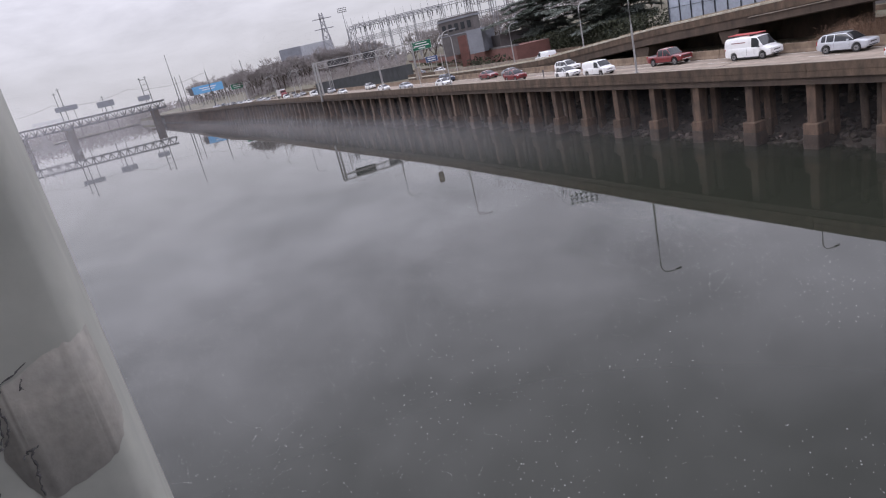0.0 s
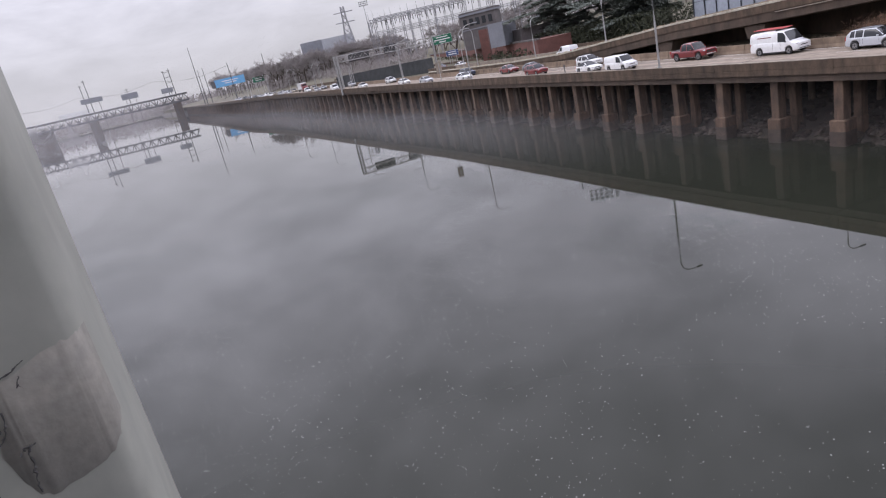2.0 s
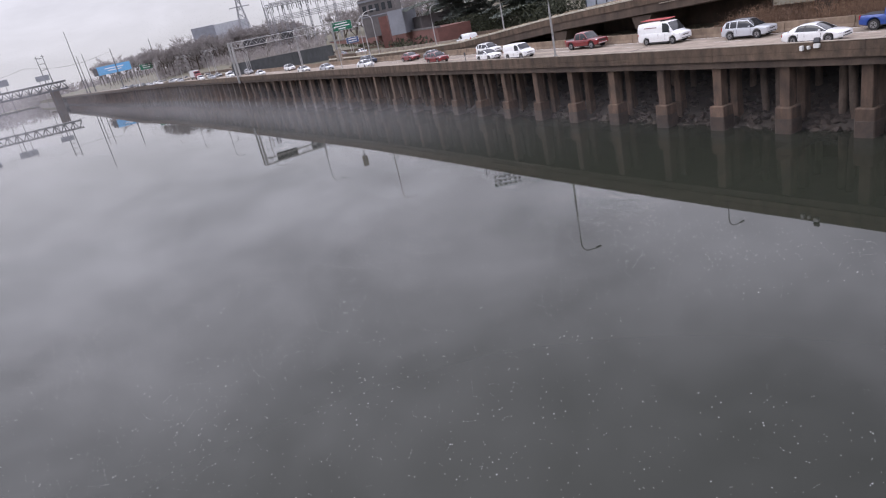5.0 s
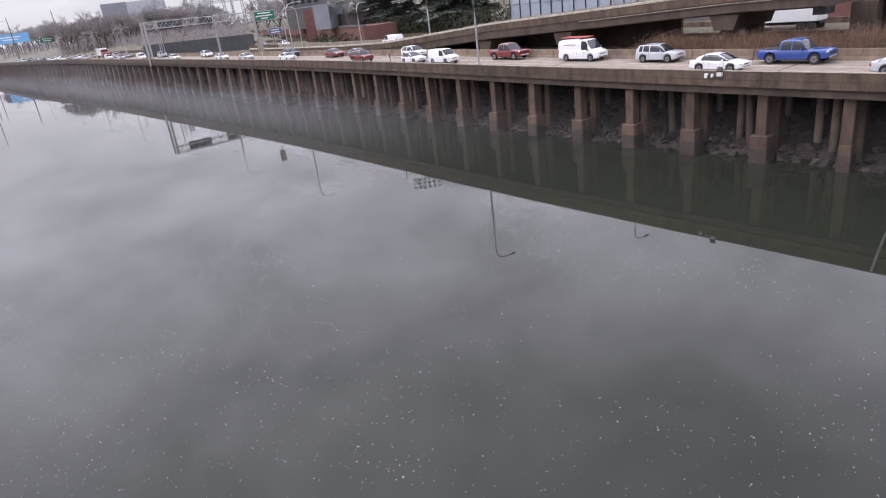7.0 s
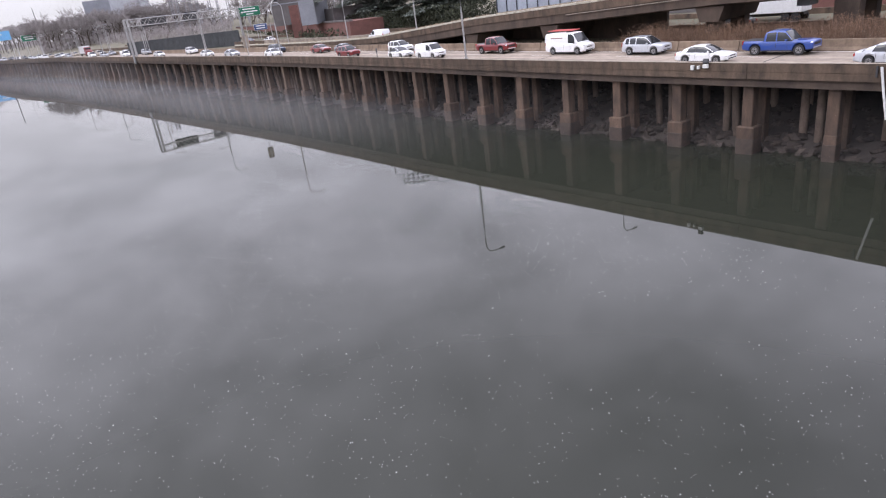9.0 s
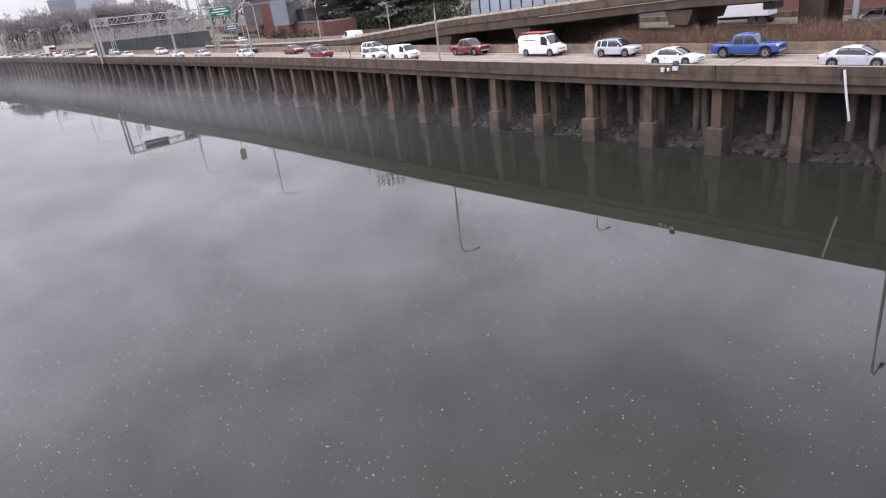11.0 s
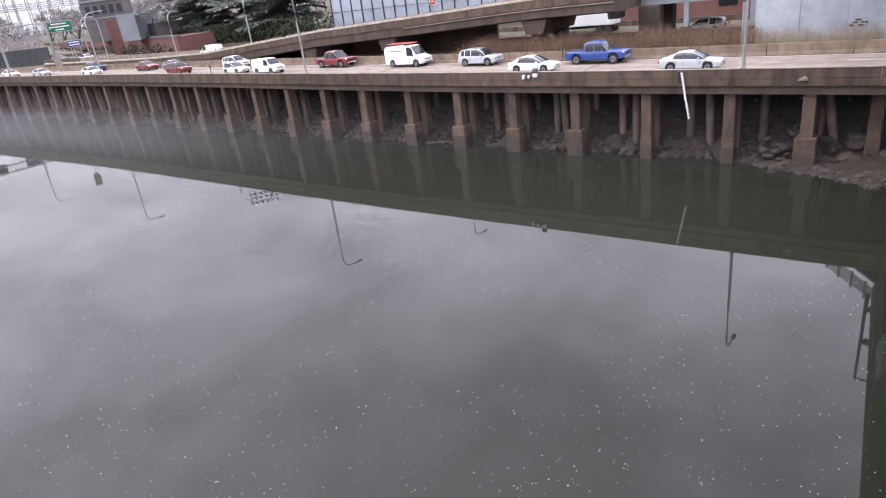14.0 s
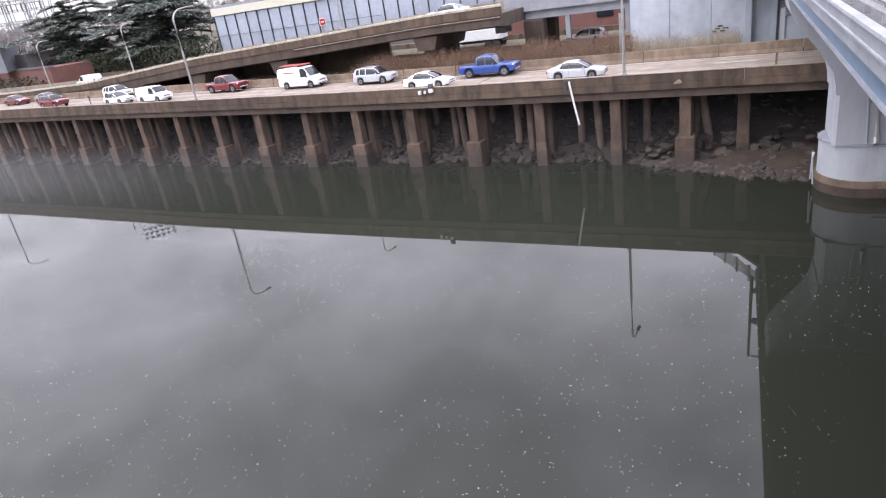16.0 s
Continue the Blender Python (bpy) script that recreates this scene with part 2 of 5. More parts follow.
def mesh_of(bm, name, mat, smooth=False):
    bmesh.ops.recalc_face_normals(bm, faces=bm.faces)
    me = bpy.data.meshes.new(name)
    bm.to_mesh(me)
    bm.free()
    for m in mat if isinstance(mat, (list, tuple)) else (mat,):
        me.materials.append(m)
    if smooth:
        me.polygons.foreach_set("use_smooth", [True] * len(me.polygons))
    return me


def part(name, bm, mat, parent=None, label="", smooth=False):
    ob = new(name, mesh_of(bm, name, mat, smooth))
    ob.parent = parent
    if label:
        tagged(ob, label)
    return ob


def share(name, me, parent, m):
    ob = new(name, me)
    ob.parent = parent
    ob.matrix_basis = m
    return ob


def thing(name, label, category, group="", m=None, kind=""):
    ob = new(name)
    if m is not None:
        ob.matrix_basis = m
    return tagged(ob, label, category, group, kind)


def steps(a, b, d):
    k = max(1, int(round((b - a) / d)))
    return [a + (b - a) * i / k for i in range(k + 1)]


FAR = steps(-60, 60, 4) + steps(64, 300, 8)[0:] + steps(320, 1000, 40)

# ---- river and ground ----
bm = bmesh.new()
for x0, x1, y0, y1 in ((-2600, 600, -500, 3500),):
    v = [bm.verts.new(p) for p in ((x0, y0, 0), (x1, y0, 0), (x1, y1, 0), (x0, y1, 0))]
    bm.faces.new(v)
tagged(part("water", bm, WATER), "calm dark green river water mirroring the overcast sky", "water", kind="structure")

bm = bmesh.new()
rows = []
for s in steps(-300, 60, 12) + steps(80, 1600, 40):
    g = deck(s) - 0.25
    k = max(0.0, min(1.0, (s - 140) / 120))
    rows.append([bm.verts.new(at(s, n, z)) for n, z in ((0.4, -1.0), (1.2, -0.35), (3.0, 0.55), (6.5, 2.4), (9.5, 3.6), (11.9, 3.8), (12.1, g), (15, g + 0.1), (36, g + 0.6), (60, g + 0.8 + 1.5 * k), (90, g + 1.0 + 3 * k), (300, g + 1.2 + 4.8 * k), (1400, g + 4))])
for a, b in zip(rows, rows[1:]):
    for i in range(len(a) - 1):
        bm.faces.new((a[i], a[i + 1], b[i + 1], b[i]))
gr = part("ground", bm, [SOIL, BANKMUD])
for p in gr.data.polygons:
    if p.index % 12 < 5:
        p.material_index = 1
tagged(gr, "muddy river bank rising to dry grass verges", "ground", kind="structure")

# ---- the expressway viaduct ----
viaduct = thing("viaduct", "long stained concrete expressway viaduct on columns over the river bank", "viaduct", kind="structure")
part("road_deck", sweep(bmesh.new(), [(0.32, -0.88), (11.35, -0.88), (11.35, -1.25), (0.32, -1.25)], FAR), ROAD, viaduct, "pale worn concrete road deck")
part("edge_beam", sweep(bmesh.new(), [(0.16, -1.08), (0.75, -1.08), (0.75, -1.7), (0.16, -1.7)], FAR), CONC_DARK, viaduct, "dark streaked edge beam")
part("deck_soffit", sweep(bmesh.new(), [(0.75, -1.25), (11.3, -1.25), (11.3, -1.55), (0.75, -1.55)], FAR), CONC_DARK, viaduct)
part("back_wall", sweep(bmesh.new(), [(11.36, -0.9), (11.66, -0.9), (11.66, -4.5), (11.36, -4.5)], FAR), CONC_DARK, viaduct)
SPAN = 6.06
COL_I, COL_S = (0, 1, 5, 8, 12, 16, 21, 135), (-15.0, -9.09, 14.28, 32.5, 57.9, 83.9, 114.95, 821.0)


def column_s(i):
    """Where column i stands along the road; the bays are not all alike."""
    return float(np.interp(i, COL_I, COL_S)) if i >= 0 else (-19.9, -23.6)[-1 - i] if i >= -2 else -23.6 + SPAN * (i + 2)


for i in range(-4, 44, 2):
    s0 = column_s(i)
    s2 = column_s(i + 2)
    bm = sweep(bmesh.new(), [(0.0, -1.12), (0.0, -0.66), (0.025, -0.645), (0.025, -0.62), (0.0, -0.605), (0.0, -0.05), (0.05, 0.0), (0.27, 0.0), (0.32, -0.05), (0.32, -1.12)], (s0 + 0.014, (s0 + s2) / 2, s2 - 0.014))
    part("parapet_panel", bm, CONC, viaduct)
    for a, b in ((s0 + 0.014, s2 - 0.014),):
        part("coping_strip", sweep(bmesh.new(), [(-0.02, 0.0), (-0.02, 0.045), (0.3, 0.045), (0.3, 0.0)], (a, b)), CONC_PALE, viaduct)
part("far_parapet", sweep(bmesh.new(), [(0.0, -1.12), (0.0, 0.0), (0.32, 0.0), (0.32, -1.12)], steps(column_s(44), 1000, 20)), CONC, viaduct)
for i in range(-8, 45):
    s0 = -3 + SPAN * i
    bm = sweep(bmesh.new(), [(11.35, -0.95), (11.35, -0.8), (11.5, -0.55), (11.58, 0.0), (11.6, 0.04), (11.76, 0.04), (11.78, 0.0), (11.86, -0.55), (12.0, -0.8), (12.0, -0.95)], (s0 + 0.03, s0 + SPAN / 2, s0 + SPAN - 0.03))
    part("median_barrier", bm, MEDIAN, viaduct)


def column_mesh(h, w=0.80, dp=0.9):
    bm = bmesh.new()
    box(bm, (0, 0, h / 2 + 0.9), (w, dp, h - 1.8), bevel=0.05)
    return mesh_of(bm, "column_shaft", COL)


def columns():
    shaft = column_mesh(6.0)
    bm = bmesh.new()
    box(bm, (0, 0, 0.55), (1.36, 1.4, 3.1), bevel=0.08)
    ped = mesh_of(bm, "pedestal", COL)
    bm = bmesh.new()
    box(bm, (0, 0, 0.45), (0.86, 0.96, 2.9), bevel=0.05)
    low = mesh_of(bm, "column_foot", COL)
    bm = bmesh.new()
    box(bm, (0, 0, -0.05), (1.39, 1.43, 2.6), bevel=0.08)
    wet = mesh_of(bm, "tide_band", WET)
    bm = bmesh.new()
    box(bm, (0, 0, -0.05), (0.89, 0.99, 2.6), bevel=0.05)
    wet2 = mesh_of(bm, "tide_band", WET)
    for i in range(-2, 130):
        s = column_s(i)
        n = 0.85 if i > -2 else 2.2
        t = top(s) - 1.68
        hasped = i not in (-2, 0, 1)
        c = thing("column", "rust-stained concrete column standing in the river", "column", "columns of the viaduct", place(s, n, 0), kind="structure")
        share("shaft", shaft, c, Matrix.Diagonal((1, 1, t / 6.0, 1)))
        share("pedestal", ped if hasped else low, c, Matrix.Identity(4))
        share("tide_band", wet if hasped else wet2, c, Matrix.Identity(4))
        if i >= -1:
            c = thing("inner_column", "square stained concrete column in the second row under the deck", "column", "inner columns of the viaduct", place(s, 3.0, 0), kind="structure")
            share("shaft", shaft, c, Matrix.Diagonal((0.85, 0.85, (t + 0.1) / 6.0, 1)))
            share("column_foot", low, c, Matrix.Diagonal((0.85, 0.85, 1, 1)))


columns()

# lane lines and deck joints
for n in (3.2, 6.9 + 1.55):
    for s in steps(-36, 260, 12):
        part("lane_dash", sweep(bmesh.new(), [(n, -0.876), (n + 0.12, -0.876), (n + 0.12, -0.884), (n, -0.884)], (s, s + 3)), LANE, viaduct)
for n in (1.0, 11.1):
    part("edge_line", sweep(bmesh.new(), [(n, -0.876), (n + 0.13, -0.876), (n + 0.13, -0.884), (n, -0.884)], FAR[:40]), LANE, viaduct)
for s in (-25.5, -1.8, 22.4, 46.6, 70.9):
    part("deck_joint", sweep(bmesh.new(), [(0.33, -0.874), (11.36, -0.874), (11.36, -0.884), (0.33, -0.884)], (s, s + 0.14)), JOINT, viaduct)

# ---- the ramp that climbs away behind the road ----
RAMP_S = (-1.0, 7, 14, 22, 31, 42, 55, 70, 88, 110, 160)
RAMP_Z = (12.0, 11.92, 11.64, 11.26, 10.88, 10.43, 9.5, 8.45, 8.15, 8.2, 8.6)


def ramp_top(s):
    return float(np.interp(s, RAMP_S, RAMP_Z))


ramp = thing("ramp", "concrete flyover ramp with a weathered parapet rising beside the road", "ramp", kind="structure")
RS = steps(-1, 130, 4)
part("ramp_fascia", sweep(bmesh.new(), [(15.0, -0.9), (15.0, -2.05), (15.5, -2.2), (22.5, -2.2), (23, -2.05), (23, -0.9)], steps(-1, 62, 4), ramp_top), CONC_DARK, ramp)
part("ramp_wall", sweep(bmesh.new(), [(15.02, -0.95), (15.02, -3.2), (23, -3.2), (23, -0.95)], steps(56, 130, 4), ramp_top), CONC_DARK, ramp)
for a, b in zip(steps(-1, 130, 6)[:-1], steps(-1, 130, 6)[1:]):
    part("ramp_parapet", sweep(bmesh.new(), [(14.9, -1.05), (14.9, -0.24), (15.3, -0.24), (15.3, -1.05)], (a + 0.01, (a + b) / 2, b - 0.01), ramp_top), CONC, ramp)
    part("coping", sweep(bmesh.new(), [(14.86, -0.24), (14.86, -0.05), (14.92, 0.0), (15.28, 0.0), (15.34, -0.05), (15.34, -0.24)], (a + 0.02, (a + b) / 2, b - 0.02), ramp_top), LICHEN, ramp)
part("conduit", sweep(bmesh.new(), [(14.86, -1.25), (14.86, -1.15), (14.99, -1.15), (14.99, -1.25)], steps(-0.9, 26, 3), ramp_top), CONC_PALE, ramp)
# Dark wall added where the gap under the ramp is only deep shade.
part("ramp_back_wall", sweep(bmesh.new(), [(22.3, -2.2), (22.3, -7.5), (22.7, -7.5), (22.7, -2.2)], steps(17, 61, 4), ramp_top), CONC_DARK, ramp, "dark wall added to fill the shade under the ramp")
part("ramp_back_parapet", sweep(bmesh.new(), [(22.7, -0.9), (22.7, 0.0), (23.0, 0.0), (23.0, -0.9)], RS, ramp_top), CONC_PALE, ramp)

# ---- the bridge that the view is taken from: b runs along it, c to its far side ----
UB, VB = Vector((0.8788, 0.4772, 0)), Vector((0.4772, -0.8788, 0))


def br(b, c, z=0.0):
    v = UB * b + VB * c
    return Vector((v.x, v.y, z))


def plan(points):
    return [tuple(br(b, c).xy) for b, c in points]


ASPHALT = material("worn_grey_pavement", (0.13, 0.13, 0.13), (0.09, 0.09, 0.09), 0.9, scale=1.0, fine=20, bump=0.2)
bridge = thing("bridge", "blue steel girder road bridge with pale grey fascia over the river", "bridge", kind="structure")
part("bridge_slab", prism(bmesh.new(), plan([(-60, 2.4), (57, 2.4), (64, -1.6), (95, -4), (95, 24), (-60, 24)]), 12.27, 12.5), ASPHALT, bridge)
for i in range(-14, 14):
    part("fascia_panel", prism(bmesh.new(), plan([(i * 4 + 0.01, 2.1), (i * 4 + 3.99, 2.1), (i * 4 + 3.99, 2.28), (i * 4 + 0.01, 2.28)]), 12.45, 12.75), FASCIA, bridge)
part("fascia_beam", prism(bmesh.new(), plan([(-60, 2.2), (57, 2.2), (57, 2.36), (-60, 2.36)]), 12.0, 12.45), FASCIA, bridge)
part("drip_edge", prism(bmesh.new(), plan([(-60, 2.06), (57, 2.06), (57, 2.2), (-60, 2.2)]), 12.41, 12.449), PIER_WHITE, bridge)
part("fascia_lip", prism(bmesh.new(), plan([(-60, 2.0), (57, 2.03), (57, 2.2), (-60, 2.2)]), 12.75, 12.82), PIER_WHITE, bridge)
for c in (2.42, 9, 15, 21):
    part("girder", prism(bmesh.new(), plan([(-60, c), (60, c), (60, c + 0.1), (-60, c + 0.1)]), 11.42, 12.26), BLUE, bridge)
    part("girder_flange", prism(bmesh.new(), plan([(-60, c - 0.08), (60, c - 0.08), (60, c + 0.3), (-60, c + 0.3)]), 11.36, 11.42), FASCIA, bridge)
for k in range(6):
    part("rail_pipe", tube(bmesh.new(), [br(-55, 2.3, 13.0 + 0.17 * k), br(57, 2.3, 13.0 + 0.17 * k), br(64, -1.55, 13.1 + 0.24 * k)], 0.055, 8), STEEL, bridge)
bm = bmesh.new()
box(bm, (0, 0, 0.6), (0.09, 0.14, 1.25), bevel=0.01)
rail_post = mesh_of(bm, "rail_post", STEEL)
for b in range(6, 58, 2):
    share("rail_post", rail_post, bridge, Matrix.Translation(br(b, 2.36, 12.8)) @ Matrix.Rotation(math.atan2(UB.y, UB.x), 4, "Z"))
for k in range(4):
    share("rail_post", rail_post, bridge, Matrix.Translation(br(58.5 + 1.8 * k, 1.6 - 1.03 * k, 12.9)) @ Matrix.Diagonal((1.4, 1.4, 1.3, 1)))
part("overlook_slab", prism(bmesh.new(), [(2.71, -0.8), (1.3, 0.7), (0.3, 1.3), (-1.2, 1.2), (-2.75, 1.0), (-2.75, -1.2), (-4.32, -4.62)], 12.3, 12.72), FASCIA, bridge)
bl = thing("bridge_lamp", "tall grey bridge lamp post with side fittings by the railing", "street lamp")
part("pole", tube(bmesh.new(), [br(55, 1.75, 12.35), br(55, 1.75, 20.4)], 0.16, 8, 0.1), DARKSTEEL, bl)
for z in (13.7, 16.7):
    bm = bmesh.new()
    box(bm, br(55, 2.15, z), (0.55, 0.55, 0.35), bevel=0.04)
    part("fitting", bm, DARKSTEEL, bl)
part("arm", tube(bmesh.new(), [br(55, 1.75, 20.35), br(55, 3.2, 20.45)], 0.07, 6), DARKSTEEL, bl)

pier = thing("bridge_pier", "white painted round-nosed concrete bridge pier standing in the river", "pier", kind="structure")


def nose(b0, b1, c0, c1, k=14):
    r = (b1 - b0) / 2
    pts = [((b0 + b1) / 2 - r * math.cos(a), c0 + r - r * math.sin(a)) for a in (math.pi * i / k for i in range(k + 1))]
    return plan(pts + [(b1, c1), (b0, c1)])


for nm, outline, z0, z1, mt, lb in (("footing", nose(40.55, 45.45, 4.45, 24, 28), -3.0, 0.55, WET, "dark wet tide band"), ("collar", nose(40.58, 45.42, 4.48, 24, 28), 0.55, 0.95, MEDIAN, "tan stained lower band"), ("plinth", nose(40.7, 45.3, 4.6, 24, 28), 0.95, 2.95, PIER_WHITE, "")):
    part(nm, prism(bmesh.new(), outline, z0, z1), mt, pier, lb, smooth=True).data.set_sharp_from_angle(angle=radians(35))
part("plinth_cap", prism(bmesh.new(), nose(40.62, 45.38, 4.52, 24), 2.95, 3.06), FASCIA, pier)
part("plinth_panel", prism(bmesh.new(), plan([(40.62, 7.3), (40.62, 24), (40.72, 24), (40.72, 7.3)]), 1.2, 2.94), PIER_WHITE, pier)
part("shaft", prism(bmesh.new(), plan([(41.1, 5.08), (44.9, 5.08), (45.05, 5.22), (45.05, 24), (40.95, 24), (40.95, 5.22)]), 3.0, 11.36), PIER_WHITE, pier)
bm = bmesh.new()
prof = [(6.6, 5.6), (5.0, 5.9), (4.95, 6.5), (4.8, 7.1), (4.4, 7.8), (3.75, 8.7), (3.05, 9.6), (2.55, 10.5), (2.35, 11.35), (9, 11.35), (9, 5.6)]
sides2 = [[bm.verts.new(br(b, c, z)) for c, z in prof] for b in (40.9, 45.1)]
bm.faces.new(sides2[0])
bm.faces.new(sides2[1][::-1])
for i in range(len(prof)):
    j = (i + 1) % len(prof)
    bm.faces.new((sides2[0][i], sides2[1][i], sides2[1][j], sides2[0][j]))
part("haunch", bm, PIER_WHITE, pier)
part("guard_hoop", tube(bmesh.new(), [br(42.0, 4.35, 0.4), br(42.0, 4.25, 2.1), br(42.4, 4.35, 2.2), br(43.0, 4.35, 2.1), br(43.0, 4.3, 0.4)], 0.05, 6), PIER_WHITE, pier)
part("pier_rib", tube(bmesh.new(), [br(40.92, 6.7, 3.05), br(40.92, 6.45, 7.6)], 0.06, 6), PIER_WHITE, pier)
part("drain_pipe", tube(bmesh.new(), [br(40.75, 7.1, 5.6), br(40.75, 7.1, 3.5), br(40.5, 7.05, 3.15)], 0.14, 8), STEEL, pier)

# pale abutment wall beyond the road, in panels
abut = thing("abutment_wall", "tall pale blue-white painted concrete abutment wall with pilasters", "wall", kind="structure")
for a, b in zip(steps(-60, -12.6, 3.6)[:-1], steps(-60, -12.6, 3.6)[1:]):
    part("wall_panel", sweep(bmesh.new(), [(19.0, 5.0), (19.0, 12.2), (20.6, 12.2), (20.6, 5.0)], (a + 0.03, b - 0.03), lambda s: 0.0), WHITE_WALL, abut)
part("wall_core", sweep(bmesh.new(), [(19.06, 5.0), (19.06, 12.15), (21, 12.15), (21, 5.0)], steps(-60, -12.65, 8), lambda s: 0.0), FASCIA, abut)
for s in (-23.0, -25.0):
    part("pilaster", sweep(bmesh.new(), [(18.3, 5.0), (18.3, 12.2), (18.99, 12.2), (18.99, 5.0)], (s - 0.25, s + 0.25), lambda q: 0.0), WHITE_WALL, abut)
BLACK = plain("black_paint", (0.02, 0.02, 0.022), 0.6)
for k in range(5):
    part("paint_mark", sweep(bmesh.new(), [(18.96, 6.95 + 0.22 * (k % 3)), (18.96, 7.08 + 0.22 * (k % 3)), (18.99, 7.08 + 0.22 * (k % 3)), (18.99, 6.95 + 0.22 * (k % 3))], (-20.4 - 0.24 * k, -20.0 - 0.22 * k), lambda q: 0.0), BLACK, abut)
wing = thing("wing_wall", "low white painted wing wall with a raised end post", "wall", kind="structure")
part("wall_face", sweep(bmesh.new(), [(14.5, 4.6), (14.5, 8.15), (15.2, 8.15), (15.2, 4.6)], steps(-60, -25.9, 8), lambda q: 0.0), WHITE_WALL, wing)
part("end_post", sweep(bmesh.new(), [(14.35, 4.6), (14.35, 8.85), (15.3, 8.85), (15.3, 4.6)], (-25.88, -25.5), lambda q: 0.0), PIER_WHITE, wing)

# ---- painted post beside the camera ----
GREYDARK = material("grey_blocker_concrete", (0.16, 0.16, 0.16), (0.12, 0.12, 0.12), 0.85, scale=1.0, fine=10, bump=0.1)
post = thing("bridge_post", "white painted post with cracked and peeling patches beside the railing", "post")
PA = radians(31.3)
PAINT = material("cracked_white_paint", (0.47, 0.47, 0.41), (0.38, 0.385, 0.335), 0.5, scale=9, fine=12, bump=0.0)
BARE = material("bare_tan_patch", (0.42, 0.395, 0.34), (0.35, 0.335, 0.295), 0.6, scale=40, fine=120, bump=0.05)
CRACK = material("dark_crack", (0.17, 0.165, 0.16), (0.07, 0.068, 0.065), 0.95, scale=160, fine=400, bump=0.0)
POST_M = Matrix.Translation((-math.sin(PA) * 0.55, math.cos(PA) * 0.55, 0)) @ Matrix.Rotation(PA, 4, "Z")
# local x runs to the free edge (x = 0), y away from the camera
EDGE = [(-0.5, 0.020), (-0.30, 0.006), (-0.14, 0.0), (-0.03, 0.0), (-0.016, 0.0010), (-0.0085, 0.0045), (-0.0045, 0.012), (-0.002, 0.028), (0.0, 0.056)]


def post_y(x):
    for (xa, ya), (xb, yb) in zip(EDGE, EDGE[1:]):
        if xa <= x <= xb:
            return ya + (yb - ya) * (x - xa) / (xb - xa)
    return EDGE[-1][1]


bm = prism(bmesh.new(), EDGE + [(0.0, 0.28), (-0.5, 0.28)], 12.7, 16.3)
shaft = part("shaft", bm, PAINT, post, smooth=True)
shaft.data.set_sharp_from_angle(angle=radians(50))
shaft.matrix_basis = POST_M
# x, lower and upper height of the bare patch
PATCH = [(-0.085, 14.278, 14.282), (-0.079, 14.252, 14.303), (-0.073, 14.238, 14.326), (-0.066, 14.232, 14.337), (-0.048, 14.237, 14.344), (-0.030, 14.240, 14.349), (-0.020, 14.243, 14.351), (-0.014, 14.248, 14.352), (-0.0085, 14.254, 14.353), (-0.0045, 14.262, 14.354), (-0.002, 14.270, 14.354)]
rng = random.Random(11)
bm = bmesh.new()
cols = []
for k in range(len(PATCH) * 3 - 2):
    a, b, u = PATCH[k // 3], PATCH[min(k // 3 + 1, len(PATCH) - 1)], (k % 3) / 3
    x, lo, hi = (p + (q - p) * u for p, q in zip(a, b))
    lo, hi = lo + rng.uniform(-0.0016, 0.0016), hi + rng.uniform(-0.0016, 0.0016)
    cols.append([bm.verts.new((x, post_y(x) + d, z)) for z, d in ((lo, 0.0015), (lo + 0.0015, -0.0004), (hi - 0.0015, -0.0004), (hi, 0.0015))])
for p, q in zip(cols, cols[1:]):
    for k in range(3):
        bm.faces.new((p[k], q[k], q[k + 1], p[k + 1]))
part("bare_patch", bm, BARE, post, "tan bare patch where paint has flaked", smooth=True).matrix_basis = POST_M


def crack(pts, wdt):
    """A ragged dark split in the paint, thick and thin by turns, with hair cracks running off it."""
    line, bm = [], bmesh.new()
    for (x0, z0), (x1, z1) in zip(pts, pts[1:]):
        for k in range(6):
            u = k / 6
            line.append((x0 + (x1 - x0) * u + rng.uniform(-0.0013, 0.0013), -0.0001, z0 + (z1 - z0) * u + rng.uniform(-0.001, 0.001)))
    w0 = wdt * 0.5
    for p, q in zip(line, line[1:]):
        w1 = wdt * rng.uniform(0.3, 1.15)
        tube(bm, [p, q], w0, 5, w1)
        w0 = w1
        if rng.random() < 0.07:
            e = (q[0] + rng.uniform(-0.006, 0.006), -0.0002, q[2] - rng.uniform(0.002, 0.008))
            tube(bm, [q, e], w1 * 0.5, 4, 0.0001)
    part("crack", bm, CRACK, post).matrix_basis = POST_M


crack([(-0.048, 14.346), (-0.066, 14.337), (-0.073, 14.326), (-0.078, 14.303), (-0.084, 14.29)], 0.0009)
crack([(-0.073, 14.320), (-0.0745, 14.303), (-0.079, 14.292), (-0.088, 14.287)], 0.0012)
crack([(-0.084, 14.29), (-0.098, 14.282), (-0.107, 14.269), (-0.12, 14.266), (-0.14, 14.262)], 0.0017)
crack([(-0.068, 14.281), (-0.069, 14.263), (-0.072, 14.251), (-0.072, 14.238)], 0.0013)
crack([(-0.062, 14.281), (-0.070, 14.279), (-0.076, 14.275)], 0.0014)
crack([(-0.11, 14.300), (-0.112, 14.281), (-0.126, 14.271)], 0.0012)
crack([(-0.096, 14.262), (-0.099, 14.245), (-0.1, 14.235)], 0.0009)
crack([(-0.054, 14.337), (-0.058, 14.325)], 0.0011)

